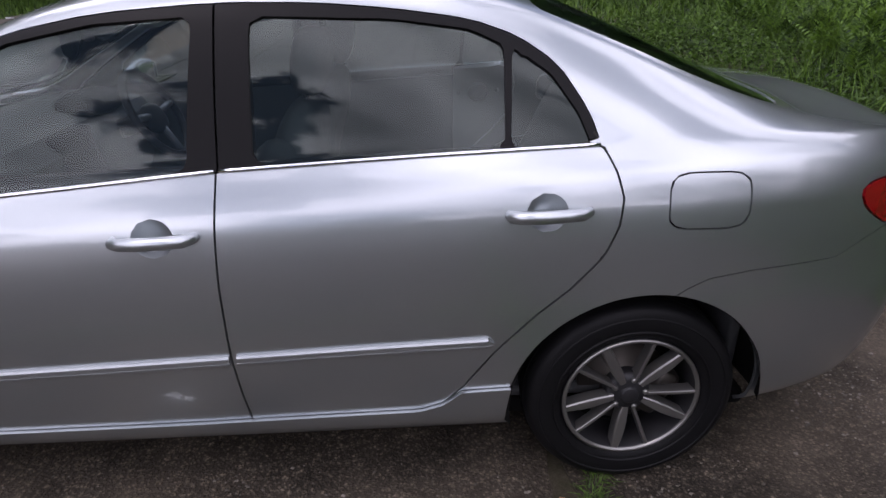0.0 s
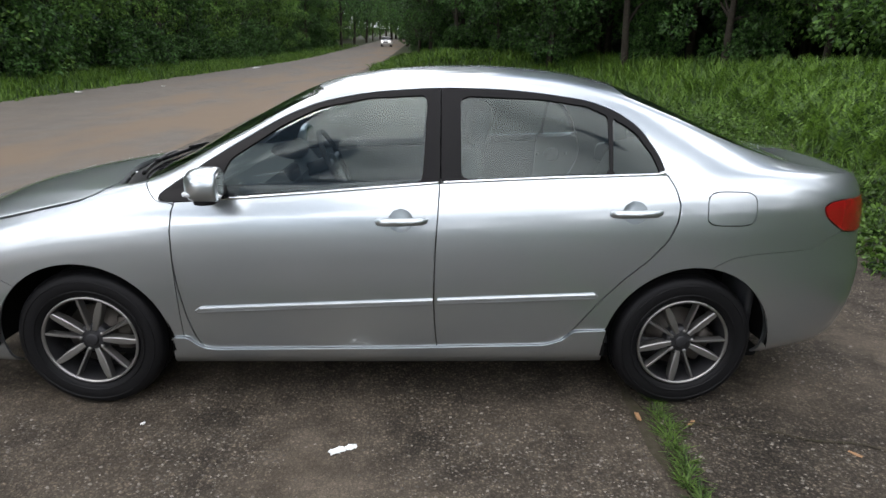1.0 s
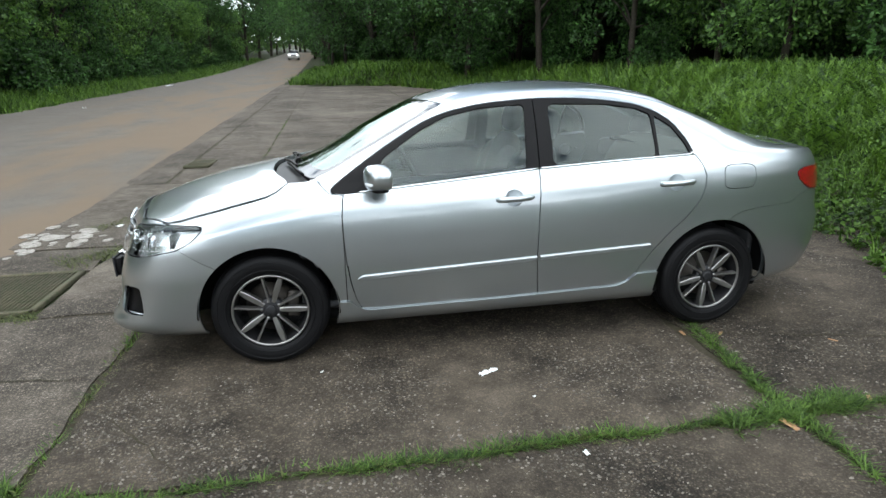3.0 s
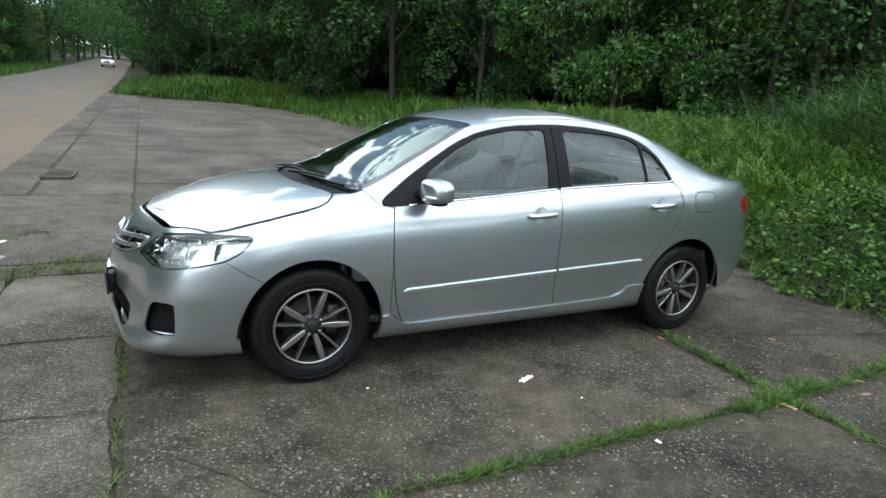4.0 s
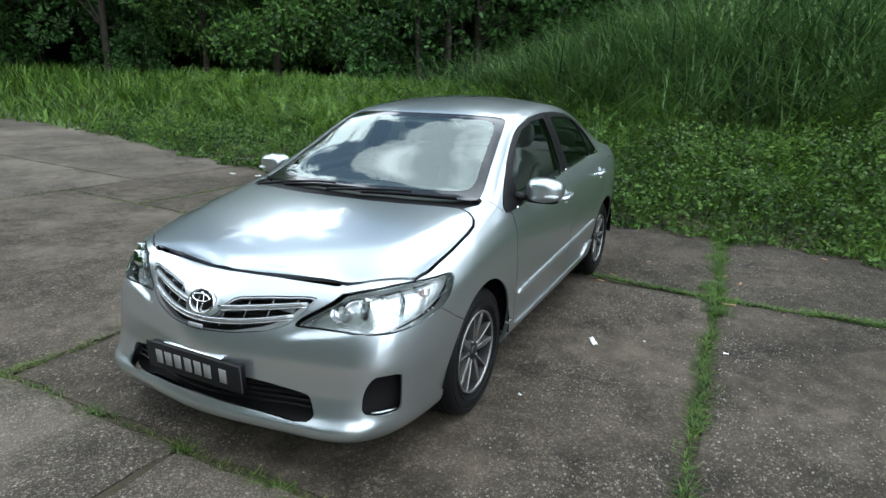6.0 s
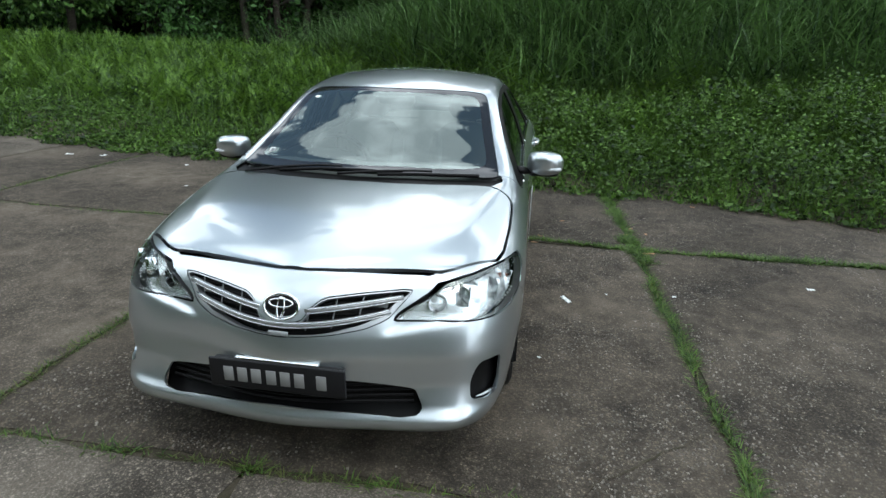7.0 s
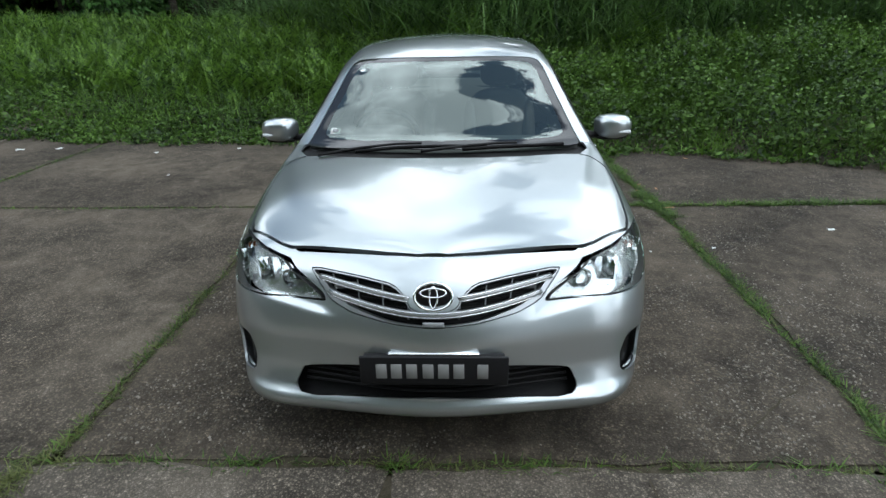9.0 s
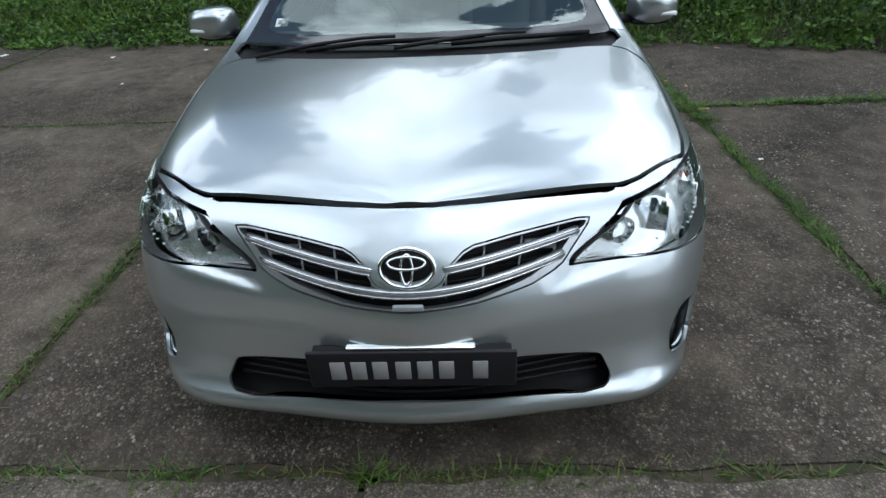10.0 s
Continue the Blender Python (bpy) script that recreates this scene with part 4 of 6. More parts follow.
    for y in (-0.33, 0.33):
        part("grille_block", block((0.02, 0.08, 0.022), 0.004, 2, Matrix.Translation((front(y, 0.69) + 0.045, y, 0.692 if y < 0 else 0.69))), grey_plastic, grille)
    # badge: a plain chrome oval
    bx = front(0, 0.70)
    badge = part("badge", tube([(bx - 0.005 + 0.45 * (0.042 * math.sin(a)), 0.066 * math.cos(a), 0.70 + 0.0435 * math.sin(a)) for a in np.linspace(0, 2 * math.pi, 40, endpoint=False)], 0.006, 10, 1, True), chrome, grille, "chrome oval badge")
    part("badge_shape", tube([(bx - 0.012 + 0.45 * (0.032 * math.sin(a)), 0.014 * math.cos(a), 0.70 + 0.034 * math.sin(a)) for a in np.linspace(0, 2 * math.pi, 28, endpoint=False)], 0.0036, 8, 1, True), chrome, badge)
    part("badge_shape", tube([(bx - 0.014 + 0.45 * (0.015 * math.sin(a) + 0.015), 0.045 * math.cos(a), 0.715 + 0.014 * math.sin(a)) for a in np.linspace(0, 2 * math.pi, 28, endpoint=False)], 0.0036, 8, 1, True), chrome, badge)
    part("badge_back", pillow((0.02, 0.125, 0.08), 2.2, Matrix.Translation((bx + 0.001, 0, 0.70)) @ Matrix.Rotation(radians(24), 4, "Y"), 8, 20), trim_black, badge)
    part("sensor_pad", block((0.012, 0.075, 0.016), 0.003, 2, Matrix.Translation((front(0, 0.612) - 0.001, 0, 0.612))), grey_plastic, grille)

    # lower intake with slats
    wide = loop([(-0.57, 0.27), (0.57, 0.27), (0.57, 0.47), (-0.57, 0.47)], 1)
    intake_back, _ = take(SKIN, "yz", wide, 0.0, lambda w: w[:, 0] + 1.85)
    intake = panel("lower_intake", intake_back, trim_black, car, 0.0, both=True, lift=-0.07, label="black lower air intake")
    for k in range(5):
        z = 0.342 + 0.022 * k
        ys = np.linspace(-0.49 + 0.004 * k, 0.49 - 0.004 * k, 25)
        part("intake_slat", tube([(front(y, z) + 0.025, y, z) for y in ys], 0.0055, 6, 0.8), trim_black, intake)
    fog_back, _ = take(SKIN, "xz", loop([(-2.10, 0.29), (-1.86, 0.29), (-1.86, 0.52), (-2.10, 0.52)], 1), 0.0, lambda w: 0.56 - w[:, 1])
    for recess, sgn in zip(pair("fog_recess", fog_back, trim_black, car, depth=0.0, lift=-0.035, label="black fog lamp recess"), (-1, 1)):
        rim = [(x + 0.010, sgn * (flank(x, z) - 0.016), z) for x, z in ((-2.05, 0.338), (-2.025, 0.334), (-1.99, 0.331), (-1.96, 0.330))]
        part("fog_ledge", tube(rim, [0.003, 0.006, 0.007, 0.004], 10, 0.8), paint, recess, "silver ledge below the recess")

    # number plate with plain bars
    px = front(0.2, 0.45) - 0.02
    plate = part("number_plate", block((0.012, 0.525, 0.120), 0.006, 2, Matrix.Translation((px - 0.012, 0, 0.4475)) @ Matrix.Rotation(radians(-3), 4, "Y")), plate_black, car, "black number plate with plain pale bars")
    part("plate_bracket", block((0.03, 0.50, 0.105), 0.004, 2, Matrix.Translation((px + 0.008, 0, 0.447))), trim_black, plate)
    for y0, w in ((0.185, 0.038), (0.132, 0.038), (0.078, 0.038), (0.020, 0.038), (-0.034, 0.038), (-0.088, 0.038), (-0.172, 0.038)):
        part("plate_bar", block((0.004, w, 0.060), 0.0015, 1, Matrix.Translation((px - 0.0195, y0, 0.4475)) @ Matrix.Rotation(radians(-3), 4, "Y")), plate_grey, plate)
    part("plate_clip", block((0.02, 0.32, 0.008), 0.003, 2, Matrix.Translation((px - 0.004, 0, 0.512))), chrome, plate)

    # door mirrors
    for sgn in (-1, 1):
        m = Matrix.Translation((-0.70, sgn * 0.935, 1.027)) @ Matrix.Rotation(sgn * radians(-8), 4, "Z")
        bm = pillow((0.15, 0.20, 0.130), 3.2, Matrix(), 18, 28)
        for v in bm.verts:
            out = sgn * v.co.y / 0.095
            v.co.z *= 1 - 0.14 * max(0, out)
            v.co.x += 0.02 * out * out
            if v.co.x > 0.045:
                v.co.x = 0.045 + (v.co.x - 0.045) * 0.3
        bmesh.ops.transform(bm, matrix=m, verts=bm.verts)
        house = part("door_mirror", bm, paint, car)
        bm = pillow((0.06, 0.085, 0.020), 4.0, m @ Matrix.Translation((-0.047, sgn * 0.036, -0.024)), 10, 18)
        part("indicator", bm, lens_white, house, "clear indicator strip")
        bm = pillow((0.012, 0.155, 0.095), 4.0, m @ Matrix.Translation((0.05, 0, 0)), 10, 20)
        part("mirror_glass", bm, mirror_glass, house)
        bm = pillow((0.09, 0.17, 0.025), 3.5, m @ Matrix.Translation((0.0, sgn * -0.01, -0.058)), 8, 18)
        part("base_cover", bm, trim_black, house)
        bm = tube([(-0.72, sgn * 0.77, 0.985), (-0.70, sgn * 0.81, 0.98), (-0.69, sgn * 0.87, 0.975)], [0.045, 0.035, 0.028], 12, 0.6)
        part("stalk", bm, trim_black, house)

    # wipers
    for pts in (((-1.205, 0.60), (-1.175, 0.42), (-1.15, 0.22), (-1.145, -0.02), (-1.15, -0.22)), ((-1.225, 0.10), (-1.185, -0.10), (-1.145, -0.28), (-1.115, -0.45), (-1.075, -0.60))):
        p = np.array(pts)
        t = np.linspace(0, 4, 17)
        q = np.stack([np.interp(t, range(5), p[:, 0]), np.interp(t, range(5), p[:, 1])], -1)
        line = [(x, y, drop(x, y) + 0.012 + 0.012 * math.sin(math.pi * k / 16)) for k, (x, y) in enumerate(q)]
        wiper = part("wiper", tube(line[:11], [0.011] * 6 + [0.009] * 5, 8, 0.7), trim_black, car, "black wiper arm with rubber blade")
        blade = [(x - 0.012, y, drop(x, y) + 0.008) for x, y in q[4:]]
        part("wiper_blade", tube(blade, 0.0075, 6, 1.3), trim_black, wiper)

    # windscreen stickers
    for x, y, w, h in ((-0.93, 0.565, 0.05, 0.05),):
        z = drop(x, y)
        tilt = math.atan2(drop(x + 0.05, y) - z, 0.05)
        m = Matrix.Translation((x, y, z - 0.004)) @ Matrix.Rotation(-tilt, 4, "Y")
        sticker = part("permit_sticker", block((h, w, 0.001), 0, 1, m), sticker_white, car, "square paper permit behind the windscreen")
        part("sticker_print", block((h * 0.55, w * 0.6, 0.001), 0, 1, m @ Matrix.Translation((0, 0, 0.0022))), grey_plastic, sticker)
    m = Matrix.Translation((-0.445, 0.475, drop(-0.445, 0.475) - 0.003)) @ Matrix.Rotation(-0.5, 4, "Y")
    part("round_sticker", pillow((0.028, 0.045, 0.002), 2, m, 6, 20), sticker_white, car)

    # wheels
    wheel = build_wheel(car)
    for x, sgn, spin in ((-1.3, 1, 13), (1.3, -1, 29), (1.3, 1, 41)):
        copy_thing(wheel, pose(x, sgn * 0.735, 0.315, 0, spin, 180 if sgn > 0 else 0))
    for x in (-1.3, 1.3):
        for sgn in (-1, 1):
            bm = bmesh.new()
            rows = []
            for r, y in ((0.365, 0.858), (0.378, 0.835), (0.39, 0.79), (0.39, 0.52), (0.05, 0.52)):
                rows.append([bm.verts.new((x + r * math.cos(a), sgn * y, 0.318 + r * math.sin(a))) for a in np.linspace(-0.10 if x < 0 else -0.04, math.pi + (0.16 if x > 0 else 0.05), 30)])
            for p, q in zip(rows, rows[1:]):
                for k in range(29):
                    bm.faces.new((p[k], p[k + 1], q[k + 1], q[k]))
            part("wheel_arch_liner", bm, rubber_matt, car)
    part("floor_pan", block((3.3, 1.5, 0.06), 0.02, 2, Matrix.Translation((0.05, 0, 0.235))), rubber_matt, car)
    part("floor_pan", block((0.5, 1.0, 0.1), 0.02, 2, Matrix.Translation((-1.75, 0, 0.27))), rubber_matt, car)
    build_cabin(car, s)
    return car


def flank(x, z):
    """How far out the skin is at a place seen from the side."""
    a, b, c = (SKIN.v[SKIN.t[:, k]] for k in range(3))
    d = (b[:, 0] - a[:, 0]) * (c[:, 2] - a[:, 2]) - (c[:, 0] - a[:, 0]) * (b[:, 2] - a[:, 2])
    d = np.where(np.abs(d) < 1e-12, 1e-12, d)
    u = ((x - a[:, 0]) * (c[:, 2] - a[:, 2]) - (c[:, 0] - a[:, 0]) * (z - a[:, 2])) / d
    w = ((b[:, 0] - a[:, 0]) * (z - a[:, 2]) - (x - a[:, 0]) * (b[:, 2] - a[:, 2])) / d
    ok = (u >= -1e-6) & (w >= -1e-6) & (u + w <= 1 + 1e-6)
    return -float((a[:, 1] + u * (b[:, 1] - a[:, 1]) + w * (c[:, 1] - a[:, 1]))[ok].min())


def build_wheel(car):
    """The front left wheel; its outer face looks along -y."""
    wheel = new("wheel")
    wheel.parent = car
    wheel.matrix_basis = pose(-1.3, -0.735, 0.315, 0, 5, 0)
    tyre = lathe([(0.205, 0.085), (0.225, 0.10), (0.262, 0.105), (0.292, 0.098), (0.308, 0.082), (0.3145, 0.05), (0.3155, 0.0), (0.3145, -0.05), (0.308, -0.080), (0.300, -0.093), (0.285, -0.101), (0.262, -0.105), (0.240, -0.103), (0.222, -0.098), (0.208, -0.090), (0.204, -0.08)], 72)
    tyre_ob = part("tyre", tyre, rubber, wheel, "black rubber tyre with worn tread")
    for y in (-0.045, -0.015, 0.015, 0.045):
        part("tread_groove", lathe([(0.3148, y - 0.004), (0.3165, y - 0.003), (0.3165, y + 0.003), (0.3148, y + 0.004)], 48), rubber_matt, tyre_ob)
    for r in (0.232, 0.275):
        part("sidewall_rib", lathe([(r - 0.003, -0.1015), (r - 0.001, -0.1065), (r + 0.001, -0.1065), (r + 0.003, -0.1015)], 60), rubber, tyre_ob)
    rim = part("rim", lathe([(0.205, -0.082), (0.2035, -0.096), (0.199, -0.0975), (0.194, -0.095), (0.191, -0.084), (0.186, -0.06), (0.18, 0.02), (0.19, 0.08), (0.205, 0.085)], 72), alloy_dark, wheel, "dark ten-spoke alloy rim with machined edges")
    part("rim_edge", lathe([(0.2045, -0.093), (0.2035, -0.0985), (0.198, -0.0995), (0.193, -0.0965), (0.1915, -0.092)], 72), alloy, rim)
    for k in range(10):
        wide = k % 2 == 0
        a = 2 * math.pi * k / 10 + (0.06 if wide else -0.06)
        bm = bmesh.new()
        top, low = [], []
        n = 7
        for i in range(n):
            r = 0.045 + (0.195 - 0.045) * i / (n - 1)
            w = (0.0065 + 0.0095 * math.sin(math.pi * min(1, i / (n - 1) * 0.75 + 0.12)) if wide else 0.0050 + 0.001 * i / n)
            y = -0.078 - 0.012 * math.sin(math.pi * 0.5 * i / (n - 1))
            top.append([bm.verts.new((r, y - (0 if e else 0.003), s_ * w)) for s_, e in ((-1, 1), (-0.7, 0), (0.7, 0), (1, 1))])
            low.append([bm.verts.new((r, y + 0.035, s_ * w * 1.1)) for s_ in (-1, 1)])
        for i in range(n - 1):
            p, q = top[i], top[i + 1]
            for c in range(3):
                bm.faces.new((p[c], p[c + 1], q[c + 1], q[c]))
            bm.faces.new((low[i][0], p[0], q[0], low[i + 1][0]))
            bm.faces.new((p[3], low[i][1], low[i + 1][1], q[3]))
        bmesh.ops.transform(bm, matrix=Matrix.Rotation(-a, 4, "Y"), verts=bm.verts)
        bmesh.ops.recalc_face_normals(bm, faces=bm.faces)
        if sum(f.normal.y for f in bm.faces) > 0:
            bmesh.ops.reverse_faces(bm, faces=bm.faces)
        part("spoke", bm, alloy, rim, smooth=False)
    part("hub", lathe([(0.0, -0.078), (0.03, -0.078), (0.048, -0.074), (0.062, -0.07), (0.068, -0.055), (0.068, -0.03)], 32), alloy_dark, rim)
    part("centre_cap", lathe([(0.0, -0.087), (0.022, -0.0865), (0.028, -0.084), (0.029, -0.077)], 28), alloy_dark, rim)
    for k in range(5):
        a = 2 * math.pi * (k + 0.5) / 5
        bm = lathe([(0.0, -0.082), (0.0075, -0.082), (0.009, -0.079), (0.009, -0.06)], 6)
        bmesh.ops.transform(bm, matrix=Matrix.Translation((0.05 * math.cos(a), 0, 0.05 * math.sin(a))), verts=bm.verts)
        part("wheel_nut", bm, alloy, rim)
    # matt black disc added to give the gaps between spokes their shade
    part("dark_backing", lathe([(0.0, 0.03), (0.12, 0.03), (0.178, 0.022)], 40), rubber_matt, wheel)
    part("brake_disc", lathe([(0.05, -0.03), (0.07, -0.03), (0.072, -0.012), (0.138, -0.012), (0.138, 0.008), (0.07, 0.008)], 48), disc_steel, wheel)
    part("brake_caliper", block((0.07, 0.06, 0.16), 0.015, 2, Matrix.Translation((0.115, -0.005, 0.02))), disc_steel, wheel)
    return wheel


def build_cabin(car, shell):
    """What shows of the inside through the glass."""
    # headliner under the roof
    liner, _ = cut(shell, 1.28 - shell.v[:, 2])
    panel("headliner", liner, cabin_pale, car, 0.0, both=True, lift=-0.03)
    # door cards and sills
    for sgn in (-1, 1):
        bm = bmesh.new()
        xs = np.linspace(-0.85, 0.88, 20)
        rows = [[bm.verts.new((x, sgn * (flank(x, min(z, shoulder(x) - 0.01)) - 0.06), z)) for z in (0.28, 0.45, 0.65, 0.82, float(shoulder(x)) - 0.03)] for x in xs]
        for p, q in zip(rows, rows[1:]):
            for k in range(4):
                bm.faces.new((p[k], p[k + 1], q[k + 1], q[k]))
        part("door_card", bm, cabin_grey, car)
        part("door_ledge", tube([(x, sgn * (flank(x, float(shoulder(x)) - 0.03) - 0.045), float(shoulder(x)) - 0.025) for x in xs], 0.025, 8), cabin_dark, car)
    part("cabin_floor", block((2.9, 1.5, 0.04), 0.01, 1, Matrix.Translation((0.2, 0, 0.29))), cabin_dark, car)
    part("bulkhead", block((0.04, 1.5, 0.62), 0.01, 1, Matrix.Translation((-1.12, 0, 0.62))), cabin_dark, car)
    part("rear_bulkhead", block((0.04, 1.5, 0.75), 0.01, 1, Matrix.Translation((1.62, 0, 0.63))), cabin_dark, car)
    part("parcel_shelf", block((0.42, 1.3, 0.03), 0.01, 2, Matrix.Translation((1.52, 0, 1.02))), cabin_dark, car)
    # dashboard
    bm = bmesh.new()
    shape = ((-1.06, 0.96), (-0.90, 0.985), (-0.72, 0.985), (-0.60, 0.95), (-0.55, 0.88), (-0.56, 0.76), (-0.62, 0.62), (-0.75, 0.5), (-1.06, 0.5))
    a, b = ([bm.verts.new((x, y, z)) for x, z in shape] for y in (-0.70, 0.70))
    for k in range(len(shape)):
        bm.faces.new((a[k], a[(k + 1) % len(shape)], b[(k + 1) % len(shape)], b[k]))
    bm.faces.new(a[::-1])
    bm.faces.new(b)
    bmesh.ops.recalc_face_normals(bm, faces=bm.faces)
    dash = part("dashboard", bm, cabin_grey, car, smooth=False)
    part("instrument_hood", pillow((0.2, 0.36, 0.10), 2.6, Matrix.Translation((-0.66, 0.36, 0.985))), cabin_dark, dash)
    part("centre_stack", block((0.06, 0.26, 0.34), 0.02, 2, Matrix.Translation((-0.56, 0, 0.78)) @ Matrix.Rotation(radians(-12), 4, "Y")), cabin_dark, dash)
    part("centre_console", block((0.9, 0.2, 0.22), 0.03, 2, Matrix.Translation((-0.15, 0, 0.42))), cabin_dark, car)
    # steering wheel
    m = Matrix.Translation((-0.40, 0.36, 0.93)) @ Matrix.Rotation(radians(-26), 4, "Y")
    ring = [m @ Vector((0, 0.185 * math.cos(t), 0.185 * math.sin(t))) for t in np.linspace(0, 2 * math.pi, 40, endpoint=False)]
    steer = part("steering_wheel", tube(ring, 0.016, 10, 1, True), cabin_dark, car, "dark steering wheel")
    part("airbag_hub", pillow((0.06, 0.16, 0.13), 2.6, m @ Matrix.Translation((-0.02, 0, -0.01))), cabin_dark, steer)
    for t in (0.1, math.pi - 0.1, -math.pi / 2):
        part("spoke", tube([m @ Vector((-0.01, 0.05 * math.cos(t), 0.05 * math.sin(t))), m @ Vector((0, 0.18 * math.cos(t), 0.18 * math.sin(t)))], 0.014, 8), cabin_silver, steer)
    part("column", tube([(-0.42, 0.36, 0.92), (-0.62, 0.36, 0.85)], 0.04, 12), cabin_dark, steer)
    # seats
    for y in (-0.36, 0.36):
        seat = part("front_seat", pillow((0.52, 0.5, 0.16), 3.5, Matrix.Translation((0.02, y, 0.52)) @ Matrix.Rotation(radians(-6), 4, "Y")), leather, car, "pale grey leather seat")
        part("backrest", pillow((0.15, 0.48, 0.62), 3.2, Matrix.Translation((0.29, y, 0.82)) @ Matrix.Rotation(radians(16), 4, "Y")), leather, seat)
        for k in (-1, 1):
            part("side_bolster", pillow((0.17, 0.09, 0.5), 2.6, Matrix.Translation((0.25, y + 0.21 * k, 0.80)) @ Matrix.Rotation(radians(16), 4, "Y")), leather, seat)
            part("headrest_post", tube([(0.36, y + 0.06 * k, 1.08), (0.385, y + 0.06 * k, 1.18)], 0.006, 8), chrome, seat)
        part("headrest", pillow((0.11, 0.27, 0.19), 3.0, Matrix.Translation((0.39, y, 1.225)) @ Matrix.Rotation(radians(10), 4, "Y")), leather, seat)
    bench = part("rear_seat", pillow((0.5, 1.3, 0.2), 4, Matrix.Translation((0.95, 0, 0.52))), leather, car, "pale grey leather rear bench")
    part("backrest", pillow((0.18, 1.3, 0.62), 4, Matrix.Translation((1.30, 0, 0.80)) @ Matrix.Rotation(radians(24), 4, "Y")), leather, bench)
    for y in (-0.40, 0.40):
        part("headrest", pillow((0.10, 0.26, 0.16), 3, Matrix.Translation((1.44, y, 1.13)) @ Matrix.Rotation(radians(12), 4, "Y")), cabin_dark, bench)
    # inner mirror and pillars
    part("inner_mirror", pillow((0.03, 0.24, 0.065), 3.5, Matrix.Translation((-0.38, 0, 1.31))), cabin_dark, car)
    part("mirror_shade", block((0.10, 0.26, 0.01), 0.004, 1, Matrix.Translation((-0.40, -0.0, drop(-0.40, 0.0) - 0.03)) @ Matrix.Rotation(radians(-24), 4, "Y")), cabin_grey, car)
    for sgn in (-1, 1):
        part("pillar_trim", tube([(0.24, sgn * (flank(0.24, 1.0) - 0.05), 0.95), (0.24, sgn * (flank(0.24, 1.2) - 0.05), 1.2), (0.22, sgn * (flank(0.24, 1.36) - 0.05), 1.37)], 0.045, 8, 0.5), cabin_dark, car)


sedan = build_sedan()


# ---- plants ----
rng = np.random.default_rng(7)


def quick_mesh(name, v, f, material):
    me = bpy.data.meshes.new(name)
    k = f.shape[1]
    me.vertices.add(len(v))
    me.vertices.foreach_set("co", np.ascontiguousarray(v, dtype=np.float32).ravel())
    me.loops.add(len(f) * k)
    me.loops.foreach_set("vertex_index", np.ascontiguousarray(f, dtype=np.int32).ravel())
    me.polygons.add(len(f))
    me.polygons.foreach_set("loop_start", np.arange(0, len(f) * k, k, dtype=np.int32))
    me.update(calc_edges=True)
    me.materials.append(material)
    return me


def unit(a):
    return a / np.maximum(np.linalg.norm(a, axis=-1, keepdims=True), 1e-9)


def leaves(at, out, length, width):
    """Folded four-cornered leaves at places, pointing roughly along out."""
    n = len(at)
    side = unit(np.cross(out, rng.normal(size=(n, 3))))
    lift = np.cross(side, out)
    L, W = np.asarray(length).reshape(-1, 1), np.asarray(width).reshape(-1, 1)
    mid = at + out * L * 0.45 - lift * W * 0.18
    v = np.stack([at, mid + side * W * 0.5 + lift * W * 0.2, at + out * L - lift * L * 0.15, mid - side * W * 0.5 + lift * W * 0.2], 1)
    f = np.arange(4 * n).reshape(n, 4)
    return v.reshape(-1, 3), f


def blades(at, height, width, lean, segs=3, droop=0.5):
    """Grass blades as tapering strips that bend over."""
    n = len(at)
    a = rng.uniform(0, 2 * math.pi, n)
    d = np.stack([np.cos(a), np.sin(a), np.zeros(n)], -1)
    side = np.stack([-np.sin(a), np.cos(a), np.zeros(n)], -1)
    rows = []
    for k in range(segs + 1):
        t = k / segs
        bend = lean * t + droop * lean * t * t
        up = t - droop * 0.45 * t * t * np.clip(lean, 0, 1.2)
        p = at + d * (height * bend)[:, None] + np.array([0, 0, 1]) * (height * up)[:, None]
        w = (width * (1 - t**1.6) * 0.5 + 0.0004)[:, None]
        rows.append(np.stack([p - side * w, p + side * w], 1))
    v = np.stack(rows, 1).reshape(-1, 3)
    base = (np.arange(n) * (segs + 1) * 2)[:, None]
    f = np.concatenate([base + np.array([[2 * k, 2 * k + 1, 2 * k + 3, 2 * k + 2]]) for k in range(segs)], 0)
    return v, f


def stuff(name, pieces, material, label, category):
    v, f, o = [], [], 0
    for a, b in pieces:
        v.append(a)
        f.append(b + o)
        o += len(a)
    ob = new(name, quick_mesh(name, np.concatenate(v), np.concatenate(f), material))
    return tagged(ob, label, category, kind="stuff")


def on_land(x, y, lift=0.0):
    return np.stack([x, y, land(x, y) + lift], -1)


def scatter(n, x0, x1, y0, y1, keep):
    x, y = rng.uniform(x0, x1, n), rng.uniform(y0, y1, n)
    k = keep(x, y)
    return x[k], y[k]


def rough(x, y, s=1.0):
    """A smooth wavering field between about -1 and 1."""
    return (np.sin(1.7 * x * s + 0.6 * np.sin(2.3 * y * s)) + np.sin(2.1 * y * s + 0.9 * np.sin(1.3 * x * s)) + np.sin(3.9 * (x + y) * s + 1.2)) / 3


